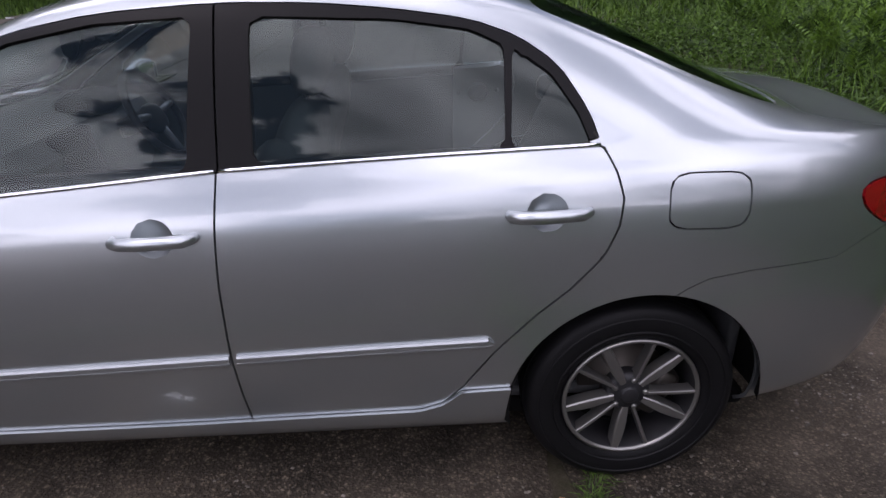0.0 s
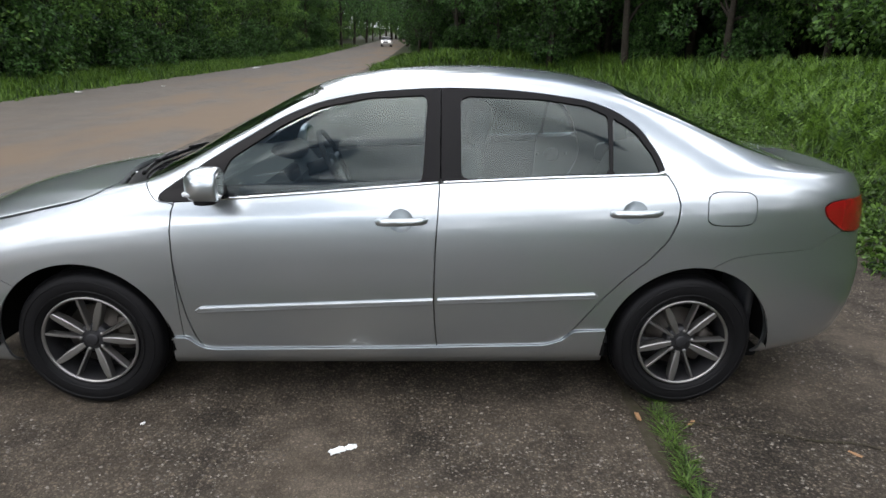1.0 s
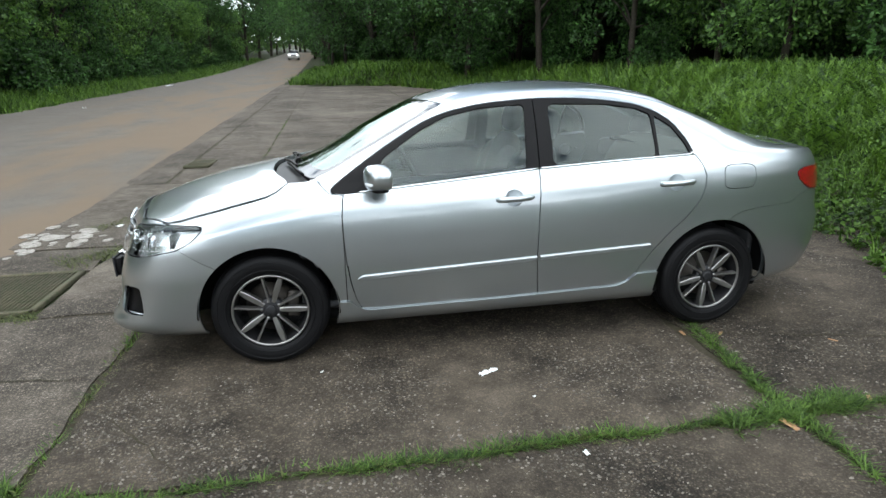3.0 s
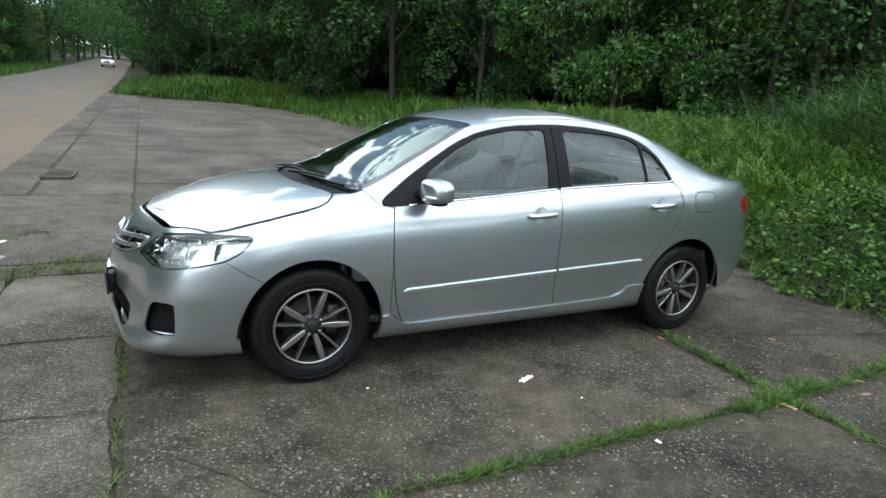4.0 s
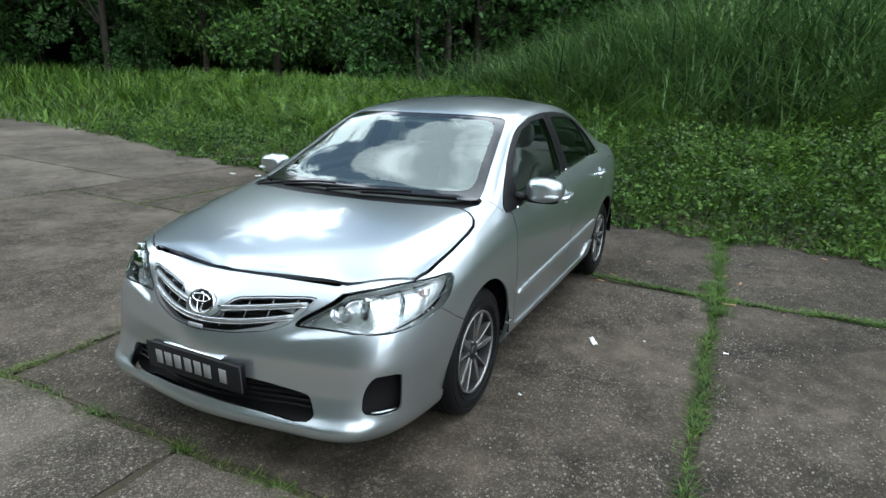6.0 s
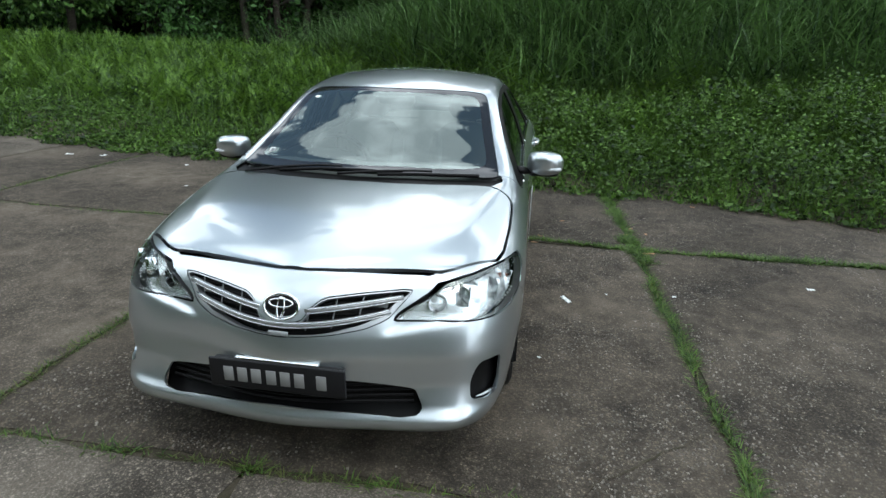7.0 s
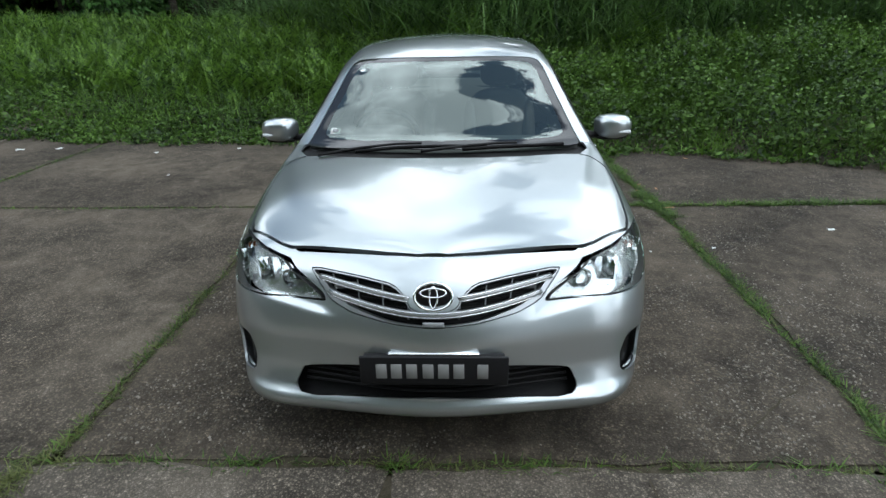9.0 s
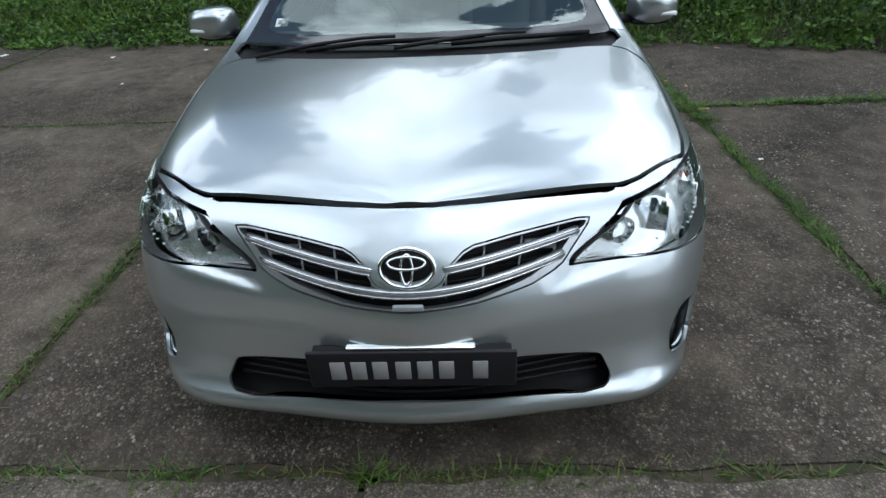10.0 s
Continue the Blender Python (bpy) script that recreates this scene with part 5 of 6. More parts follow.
# low leafy weeds that creep over the slabs' edge
def weeds():
    pieces = []

    def surface(x, y):
        d = x - edge_x(y)
        mound = np.where(y < 0.2, 1.0, np.clip(1 - (y - 0.2) / 1.2, 0.0, 1))
        tuft = np.where(y > 5.5, np.clip((y - 5.5) / 1.5, 0, 1), 0)
        lump = 0.8 + 0.42 * rough(x, y, 1.6) + 0.34 * rough(x + 4, y, 4.1)
        return (0.05 + 0.12 * np.clip(d / 1.0, 0, 1) + (0.60 * mound + 0.30 * tuft) * np.clip((d - 0.1) / 0.55, 0, 1) ** 0.7) * lump

    for n, x1, low, big in ((150000, 6.0, 0.55, 0.58), (50000, 5.0, 0.0, 0.46), (40000, 10.5, 0.4, 0.72)):
        x, y = scatter(n, 1.0, x1, -8, 13, lambda x, y: (x > edge_x(y) - 0.05 + 0.22 * rough(x, y, 2.2) + 0.1 * rough(x, y, 5.1)) & ((y < 0.2) | (x < edge_x(y) + 2.4 + 0.5 * rough(x, y, 0.9)) | (rng.random(len(x)) < 0.30)))
        h = surface(x, y) * (low + (1.04 - low) * rng.random(len(x)))
        p = on_land(x, y, h)
        out = unit(np.stack([rng.normal(size=len(x)), rng.normal(size=len(x)), rng.uniform(-0.35, 0.6, len(x))], -1) + np.array([-0.3, -0.15, 0.05]))
        size = (0.035 + 0.10 * rng.random(len(x)) ** 1.8) * big
        pieces.append(leaves(p, out, size, size * rng.uniform(0.5, 0.8, len(x))))
    return stuff("low_weeds", pieces, leaf_weed, "dense low broad-leaved green weeds creeping over concrete", "weeds")


weeds()


def field_grass():
    pieces = []
    x, y = scatter(130000, -4, 24, 5, 64, lambda x, y: (x > edge_x(y) + 0.05 + 0.2 * rough(x, y, 1.5)) & (y > 8.5 + 1.2 * rough(x, y, 0.7)) & (x < 17.5 - 0.24 * (y - 8)) & (rng.random(len(x)) < 0.5 + 0.5 * np.exp(-np.maximum(0, y - 10) / 12)))
    d = np.clip((x - edge_x(y)) / 1.6, 0, 1)
    pieces.append(blades(on_land(x, y, -0.02), rng.uniform(0.28, 0.75, len(x)) * (0.35 + 0.65 * d) * (0.95 + 0.45 * rough(x, y, 0.9)), rng.uniform(0.018, 0.04, len(x)) * (1 + y / 26), rng.uniform(0.15, 0.9, len(x)), 3, 0.7))
    x, y = scatter(24000, 0.5, 9, -10, 12, lambda x, y: x > edge_x(y) - 0.08 + 0.15 * rough(x, y, 2))
    pieces.append(blades(on_land(x, y, -0.02), rng.uniform(0.12, 0.5, len(x)) * np.clip((x - edge_x(y)) / 1.0, 0.2, 1.3), rng.uniform(0.008, 0.018, len(x)), rng.uniform(0.2, 0.9, len(x)), 3))
    # thick growth at the far end of the slabs
    x, y = scatter(12000, -4, 9, 26, 42, lambda x, y: x > edge_x(y) + 0.1 + 0.25 * rough(x, y, 1.5))
    pieces.append(blades(on_land(x, y, -0.02), rng.uniform(0.25, 0.6, len(x)), rng.uniform(0.04, 0.09, len(x)), rng.uniform(0.15, 0.9, len(x)), 3, 0.7))
    # tufts among the weeds, and a thin fringe on the slabs' edge
    x, y = scatter(26000, 1.5, 7.5, -8, 1.0, lambda x, y: (x > edge_x(y) - 0.02) & (rough(x, y, 2.7) + 0.6 * rough(x, y, 6.3) > 0.05))
    d = np.clip((x - edge_x(y)) / 1.2, 0, 1)
    pieces.append(blades(on_land(x, y, 0.0), rng.uniform(0.10, 0.24, len(x)) + rng.uniform(0.10, 0.55, len(x)) * d, rng.uniform(0.006, 0.016, len(x)), rng.uniform(0.15, 1.0, len(x)), 3, 0.8))
    return stuff("field_grass", pieces, leaf_grass, "bright green knee-high grass beside the concrete", "grass")


field_grass()


def ferns():
    """Sword ferns: upright lance-shaped fronds with close leaflets on both sides."""
    pieces = []
    x, y = scatter(4300, 4.6, 13, -6.0, 15, lambda x, y: (x > edge_x(y) + np.where(y > 0, 2.35, 1.75) + 0.6 * rough(x, y, 1.1)) & (x < 8.5 + 0.3 * np.maximum(y, -1) + 0.4 * np.clip(y - 1, 0, 4)) & (rough(x, y, 0.8) > np.where(y < -0.5, 0.12, -0.42)))
    n = 18
    quads = []
    for cx, cy in zip(x, y):
        top = rng.uniform(0.40, 0.85)
        for _ in range(rng.integers(4, 8)):
            a = rng.uniform(0, 2 * math.pi)
            d = np.array([math.cos(a), math.sin(a), 0])
            twist = a + math.pi / 2 + rng.normal() * 0.5
            s = np.array([math.cos(twist), math.sin(twist), 0])
            lean, L = rng.uniform(0.1, 0.95), top * rng.uniform(0.7, 1.1)
            base = np.array([cx + rng.normal() * 0.12, cy + rng.normal() * 0.12, 0.0])
            base[2] = land(base[0], base[1])
            t = (np.arange(n) + 1) / n
            p = base + d * (L * lean * t * t)[:, None] + np.array([0, 0, 1]) * (L * (t - 0.2 * lean * t * t))[:, None]
            w = (0.125 * np.minimum(1, 1.5 * (1 - t)) * np.minimum(1, 0.3 + 2 * t) + 0.006)[:, None]
            along = unit(np.gradient(p, axis=0)) * (0.5 * L / n)
            for q in (-1, 1):
                tip = p + (s * q + np.array([0, 0, 0.40]) - 0.15 * d) * w * 1.15
                quads.append(np.stack([p - along, p * 0.45 + tip * 0.55 - along * 0.9, tip, p * 0.45 + tip * 0.55 + along * 0.9], 1))
    v = np.concatenate(quads).reshape(-1, 3)
    pieces.append((v, np.arange(len(v)).reshape(-1, 4)))
    return stuff("ferns", pieces, leaf_fern, "bright green upright sword ferns in a thick patch", "ferns")


ferns()


def cane_bank():
    pieces = []
    x, y = scatter(46000, 6.4, 17, -16, 7.5, lambda x, y: (x > 7.3 + 0.28 * np.maximum(0, y + 1) + 0.5 * np.clip(y - 1, 0, 4) + 0.5 * rough(x, y, 0.9)) & (rng.random(len(x)) < 1.15 - (x - 7) * 0.07) & (y < 7.5 - (x - 8) * 0.2))
    pieces.append(blades(on_land(x, y, -0.05), rng.uniform(0.6, 1.85, len(x)), rng.uniform(0.014, 0.052, len(x)), rng.uniform(0.1, 1.15, len(x)), 5, 1.1))
    # feathery seed heads above the leaves
    k = rng.random(len(x)) < 0.012
    x, y = x[k], y[k]
    heads = on_land(x, y, 0.0)
    pieces.append(blades(heads, rng.uniform(1.5, 2.1, len(x)), rng.uniform(0.02, 0.035, len(x)), rng.uniform(0.05, 0.35, len(x)), 5, 0.9))
    return stuff("cane_grass", pieces, leaf_cane, "tall arching cane grass covering the bank", "grass")


cane_bank()


def verge():
    pieces = []
    x, y = scatter(70000, -16, -11.0, -4, 110, lambda x, y: (x < -11.45 + 0.35 * rough(x, y, 1.1)) & (rng.random(len(x)) < np.clip(1.2 - np.maximum(0, y - 20) / 60, 0.12, 1)))
    pieces.append(blades(on_land(x, y, -0.03), rng.uniform(0.2, 0.6, len(x)) * np.clip((-11.2 - x) / 1.5, 0.25, 1.2), rng.uniform(0.025, 0.06, len(x)), rng.uniform(0.1, 0.7, len(x)), 3))
    return stuff("verge_grass", pieces, leaf_grass, "rough green grass verge along the road", "grass")


verge()


def joint_grass():
    pieces = []

    def row(n, x0, y0, x1, y1, w, h):
        t = rng.random(n)
        k = rough(t * 9 + x0, t * 7 + y0, 1.0)
        n = len(t)
        s = rng.normal(size=n) * w * (0.65 + 0.55 * k) + 0.014 * np.sin(t * 31 + x0 * 5) + 0.010 * np.sin(t * 77 + y0)
        dx, dy = x1 - x0, y1 - y0
        L = math.hypot(dx, dy)
        x, y = x0 + dx * t - dy / L * s, y0 + dy * t + dx / L * s
        keep = rng.random(n) < np.clip(0.75 + 0.7 * k, 0.12, 1)
        pieces.append(blades(on_land(x, y, -0.02)[keep], rng.uniform(0.025, 0.065, keep.sum()) * h, rng.uniform(0.004, 0.009, keep.sum()), rng.uniform(0.3, 1.5, keep.sum()), 2))

    row(6800, -2.25, -1.83, 3.1, -1.80, 0.017, 0.75)
    row(2600, 0.75, -1.85, 1.5, -1.78, 0.045, 1.0)
    row(2600, 1.9, -1.78, 3.3, -1.75, 0.05, 1.0)
    row(1900, 1.24, -0.72, 1.10, -1.85, 0.013, 0.8)
    row(3200, 1.10, -1.8, 1.15, -4.6, 0.026, 0.9)
    row(1600, 1.11, -2.4, 1.14, -4.6, 0.040, 1.1)
    row(500, -2.2, -1.9, -2.2, -4.5, 0.02, 0.7)
    row(220, -2.2, -1.8, -2.21, 1.6, 0.016, 0.7)
    for y, d in ((-1.45, 0.10), (-0.35, 0.12), (0.15, 0.05), (0.75, 0.08), (1.2, 0.16)):
        row(90, -2.2, y - d, -2.2, y + d, 0.022, 0.75)
    row(1100, -2.2, 1.54, 1.1, 1.53, 0.020, 0.65)
    row(1900, 1.12, 0.9, 1.05, 6.3, 0.02, 0.6)
    row(1600, -2.2, 1.6, -2.2, 16, 0.026, 0.6)
    row(1000, 1.1, 4.92, 4.0, 4.85, 0.035, 0.7)
    row(900, -2.2, 6.3, 1.1, 6.35, 0.02, 0.6)
    row(900, 2.15, 6.4, 2.2, 30, 0.03, 0.8)
    row(700, -2.6, -1.85, -2.2, -1.7, 0.05, 1.2)
    stuff("joint_grass", pieces, leaf_joint, "short green grass growing from the slab joints", "grass")
    pieces.clear()
    row(1800, -3.3, 1.45, -2.45, 2.15, 0.16, 1.0)
    row(900, -2.7, 1.75, -2.25, 1.6, 0.07, 0.9)
    row(1100, -3.6, 0.05, -2.95, 0.22, 0.12, 0.8)
    row(900, -3.5, 2.7, -3.0, 3.3, 0.1, 0.9)
    row(2000, -2.2, 1.7, -2.2, -4.5, 0.018, 0.55)
    row(500, -3.39, 5.4, -3.5, 19, 0.03, 0.5)
    row(1500, -2.2, -1.84, 3.0, -1.80, 0.03, 0.7)
    row(2200, -2.2, 1.54, 1.1, 1.53, 0.026, 0.65)
    stuff("dry_weeds", pieces, leaf_dry, "withered brownish weeds between broken slabs", "weeds")


joint_grass()


def crown(height, spread, low, count, size, clumps):
    """A crown of leaf clumps with an uneven outline."""
    c, r = [], []
    for _ in range(clumps):
        t = rng.random() ** 0.8
        z = height * (low + (0.97 - low) * t)
        w = spread * (0.55 + 0.45 * math.sin(math.pi * min(1, 0.15 + t * 0.9))) * rng.uniform(0.35, 1.0)
        a = rng.uniform(0, 2 * math.pi)
        c.append((w * math.cos(a), w * math.sin(a), z))
        r.append(spread * rng.uniform(0.20, 0.42))
    c, r = np.array(c), np.array(r)
    i = rng.integers(0, clumps, count)
    d = unit(rng.normal(size=(count, 3)) * np.array([1, 1, 0.8]))
    p = c[i] + d * (r[i] * rng.uniform(0.55, 1.08, count) ** 0.5)[:, None] * np.array([1, 1, 0.75])
    out = unit(d + np.array([0, 0, -0.25]) + 0.7 * rng.normal(size=(count, 3)))
    L = size * rng.uniform(0.6, 1.35, count)
    v, f = leaves(p, out, L, L * rng.uniform(0.4, 0.65, count))
    return v, f, c


def trunk_bm(height, girth_, tops, bend=0.25):
    bm = bmesh.new()
    pts = [Vector((bend * math.sin(2.2 * k / 8) * (1 if k else 0), bend * 0.6 * math.sin(1.4 * k / 8 + 1) - bend * 0.5, height * k / 8 - 0.1)) for k in range(9)]
    lines = [(pts, [girth_ * (1 - 0.085 * k) for k in range(9)])]
    for c in tops:
        c = Vector(c)
        k = min(7, max(2, int(8 * c.z / height * 0.65)))
        a = pts[k]
        lines.append(([a, a.lerp(c, 0.45) + Vector((0, 0, 0.25)), c], [girth_ * 0.42, girth_ * 0.26, girth_ * 0.1]))
    for line, rad in lines:
        b2 = tube(line, rad, 7, 1, False, False)
        me = bpy.data.meshes.new("limb")
        b2.to_mesh(me)
        b2.free()
        bm.from_mesh(me)
        bpy.data.meshes.remove(me)
    return bm


def tree(name, height, spread, low, count, size, clumps, material, girth_, label, m):
    top = new(name)
    tagged(top, label, "tree" if name == "tree" else "bush", "roadside trees" if name == "tree" else "undergrowth")
    v, f, c = crown(height, spread, low, count, size, clumps)
    ob = new("crown", quick_mesh("crown", v, f, material))
    ob.parent = top
    part("trunk", trunk_bm(height * 0.8, girth_, [tuple(q) for q in c[:8]]), bark, top)
    top.matrix_basis = m
    return top


def spot(x, y, turn=0.0, scale=1.0):
    return Matrix.Translation((x, y, float(land(x, y)) - 0.05)) @ Matrix.Rotation(turn, 4, "Z") @ Matrix.Scale(scale, 4)


kinds = [
    tree("tree", 10.5, 3.2, 0.16, 14000, 0.20, 52, leaf_tree, 0.17, "tall dense tree with dark green leaves", spot(17.5, 13.5)),
    tree("tree", 9.0, 2.8, 0.05, 15000, 0.165, 52, leaf_mid, 0.14, "leafy tree hung with bright green creepers", spot(13.6, 13.8)),
    tree("tree", 12.0, 3.6, 0.30, 13000, 0.21, 46, leaf_tree, 0.20, "tall tree with bare lower trunk and dark crown", spot(19.5, 10.0)),
    tree("tree", 7.5, 2.6, 0.02, 13500, 0.18, 44, leaf_light, 0.12, "young tree with light green foliage to the ground", spot(-16.2, 18.2)),
]
shrub = tree("bush", 2.6, 1.5, 0.04, 3600, 0.17, 26, leaf_tree, 0.05, "dense dark green roadside bush", spot(14.8, 10.6))


def plant(kind, x, y, s):
    base = kinds[kind]
    ob = copy_thing(base, spot(x, y, rng.uniform(0, 6.28)))
    ob.scale = (s, s, s * rng.uniform(0.9, 1.12))
    return ob


def bushes(x, y, s):
    ob = copy_thing(shrub, spot(x, y, rng.uniform(0, 6.28)))
    ob.scale = (s, s, s * rng.uniform(0.75, 1.15))


# right-hand wood: from the bank round behind the grass and along the road
line = [(22, 1), (20, 5), (19, 12), (15.5, 15.5), (12, 21), (9.5, 25.5), (7, 31), (5, 37), (2.5, 43), (0.5, 49), (-0.5, 57), (-0.8, 66), (-1.0, 77), (-1.2, 90), (-1.5, 105), (-2, 122), (-2, 142), (-3, 165)]
for k, (x, y) in enumerate(line):
    plant(1 if k in (3, 14) else (0, 0, 2)[k % 3], x, y, rng.uniform(0.9, 1.15))
    if k < 12:
        plant((0, 2, 0, 1)[k % 4], x + rng.uniform(2.5, 4.5), y + rng.uniform(0.5, 3.5), rng.uniform(1.1, 1.4))
        bushes(x + 0.6 + rng.normal() * 0.5, y + 0.4 + rng.normal() * 0.6, rng.uniform(0.7, 1.05))
        bushes(x + 1.4, y + 1.0, rng.uniform(0.9, 1.2))
    if k < 9:
        plant((2, 0)[k % 2], x + rng.uniform(7, 9), y + rng.uniform(4, 7), rng.uniform(1.2, 1.5))
for x, y in ((24, -4), (25, -10), (24, -16), (22, -23), (29, 2), (30, -7), (28, -14), (23, 8.5), (22, 13), (26, 12), (19, 17.5), (25, 18), (21, 22), (17, 24), (28, 7), (30, 15), (14, 29), (18, 31), (11, 34), (13, 40), (8, 45), (20, 9.5), (18.5, 8.0)):
    plant((0, 2, 2, 0, 1)[int(rng.integers(0, 5))], x, y, rng.uniform(0.95, 1.3))
for kind, x, y, s in ((1, 16.4, 13.0, 1.0), (1, 14.0, 17.8, 0.95), (1, 17.2, 11.2, 0.8)):
    plant(kind, x, y, s)
# left-hand wood along the road
for k, y in enumerate([-6, -1, 4, 8.5, 12.5, 16.5, 20, 24, 28, 32.5, 37, 42, 48, 55, 63, 72, 82, 94, 108, 124, 142, 162]):
    plant((3, 1, 3, 3, 0, 3)[k % 6], -16.4 + rng.uniform(-0.7, 0.7), y, rng.uniform(0.9, 1.15))
    if k < 18:
        plant((0, 2, 1)[k % 3], -20 + rng.uniform(-1, 1), y + 2, rng.uniform(1.2, 1.45))
        bushes(-14.6 + rng.normal() * 0.35, y + rng.normal(), rng.uniform(0.6, 0.95))
        bushes(-14.9 + rng.normal() * 0.35, y + 2.2 + rng.normal(), rng.uniform(0.75, 1.1))
for x, y in ((-9, 190), (-5, 200), (-13, 205), (-2, 185), (-18, 185), (-13.2, 96), (-13.4, 116), (-12.8, 134), (-13, 152), (-3.2, 112), (-3.4, 130), (-3.4, 150), (-12.5, 172), (-4, 172), (-7.2, 180), (-9.5, 176)):
    plant(int(rng.integers(0, 4)), x, y, 1.35 if y < 170 else 2.1)
# two bare leaning trunks and a creeper-hung trunk at the wood's edge
for x, y, h, lean in ((16.0, 9.1, 7.5, 0.9), (16.6, 8.2, 7.5, 1.5)):
    top = new("tree")
    tagged(top, "slim leaning tree with a bare brown trunk", "tree", "roadside trees")
    part("trunk", tube([(lean * t * t, 0.2 * math.sin(3 * t), h * t) for t in np.linspace(0, 1, 10)], [0.13 - 0.006 * k for k in range(10)], 10), bark, top)
    v, f, c = crown(3.0, 1.8, 0.2, 3000, 0.24, 22)
    ob = new("crown", quick_mesh("crown", v + np.array([lean, 0, h - 1.2]), f, leaf_tree))
    ob.parent = top
    top.matrix_basis = spot(x, y)
# wood behind the camera, seen only in reflections
for x, y in ((-14, -34), (-4, -38), (6, -36), (15, -33), (-24, -30), (-30, -18), (-32, -4), (22, -30), (-34, 8)):
    plant(int(rng.integers(0, 4)), x, y, rng.uniform(0.8, 1.0))


# added sheets behind the first trees, the wood's inner shade painted into their colour
def shade_backdrop(name, points, height):
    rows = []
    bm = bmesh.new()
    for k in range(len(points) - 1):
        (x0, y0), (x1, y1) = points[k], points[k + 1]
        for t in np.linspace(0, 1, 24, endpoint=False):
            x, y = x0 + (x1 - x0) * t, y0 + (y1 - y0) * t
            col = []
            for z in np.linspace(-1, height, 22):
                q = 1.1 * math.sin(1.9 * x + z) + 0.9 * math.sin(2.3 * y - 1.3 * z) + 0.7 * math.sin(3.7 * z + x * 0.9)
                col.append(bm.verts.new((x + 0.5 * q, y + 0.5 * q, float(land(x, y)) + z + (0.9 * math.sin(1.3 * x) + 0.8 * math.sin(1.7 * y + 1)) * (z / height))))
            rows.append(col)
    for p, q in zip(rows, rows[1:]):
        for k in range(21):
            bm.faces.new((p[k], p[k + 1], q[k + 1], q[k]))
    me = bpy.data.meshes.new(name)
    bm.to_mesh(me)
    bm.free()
    me.materials.append(wood_shade)
    return tagged(new(name, me), "near-black sheet painting the shade of dense forest behind the front trees", "forest", kind="structure")


shade_backdrop("backdrop_right", [(33, -30), (33, -5), (31, 10), (27, 24), (20, 38), (13, 52), (7, 70), (5, 100), (4, 170)], 9.5)
shade_backdrop("backdrop_left", [(-25, -20), (-24.5, 20), (-24, 60), (-23, 110), (-21, 170)], 9.5)


# ---- drain grate, litter, far car ----
def drain_grate(x0, x1, y0, y1, z):
    g = new("drain_grate")
    tagged(g, "rusty iron drain grate set in the ground", "grate")
    for a, b in (((x0, y0), (x1, y0)), ((x1, y0), (x1, y1)), ((x1, y1), (x0, y1)), ((x0, y1), (x0, y0))):
        cx, cy = (a[0] + b[0]) / 2, (a[1] + b[1]) / 2
        part("frame_bar", block((abs(b[0] - a[0]) + 0.04, abs(b[1] - a[1]) + 0.04, 0.04), 0.005, 1, Matrix.Translation((cx, cy, -0.012))), grate_iron, g)
    bar = block((0.012, y1 - y0, 0.03), 0.003, 1, Matrix.Translation((x0 + 0.03, (y0 + y1) / 2, -0.012)))
    first = part("bar", bar, grate_iron, g)
    for k in range(1, int((x1 - x0) / 0.0305)):
        ob = new("bar", first.data)
        ob.parent = g
        ob.matrix_basis = Matrix.Translation((0.0305 * k, 0, 0))
    for k in range(3):
        part("cross_bar", block((x1 - x0, 0.012, 0.02), 0.003, 1, Matrix.Translation(((x0 + x1) / 2, y0 + 0.20 + 0.19 * k, -0.014))), grate_iron, g)

    g.matrix_basis = Matrix.Translation((0, 0, z))


drain_grate(-4.0, -3.03, 0.32, 1.22, 0.0)
drain_grate(-3.41, -3.03, 6.66, 7.44, float(land(-3.2, 7.05)) + 0.02)


def scrap(name, x, y, size, material, label, category, curl=0.3, turn=None):
    """A crumpled flat scrap."""
    bm = bmesh.new()
    bmesh.ops.create_grid(bm, x_segments=6, y_segments=5, size=0.5)
    a = rng.uniform(0, 6.28)
    if turn is not None:
        a = turn
    for v in bm.verts:
        u, w = v.co.x, v.co.y
        k = 1 - 0.3 * abs(u) * rng.uniform(0.5, 1.5)
        v.co = Vector((u * size[0], w * size[1] * k, max(0.0015, 0.004 + curl * size[1] * (0.5 * math.sin(5 * u + 2) * math.sin(6 * w) + rng.normal() * 0.12))))
    bmesh.ops.solidify(bm, geom=bm.faces[:], thickness=0.0012)
    bmesh.ops.transform(bm, matrix=Matrix.Translation((x, y, float(land(x, y)) + 0.001)) @ Matrix.Rotation(a if curl else 0.4, 4, "Z"), verts=bm.verts)
    me = bpy.data.meshes.new(name)
    bm.to_mesh(me)
    bm.free()
    me.materials.append(material)
    return tagged(new(name, me), label, category, "litter on the slabs")


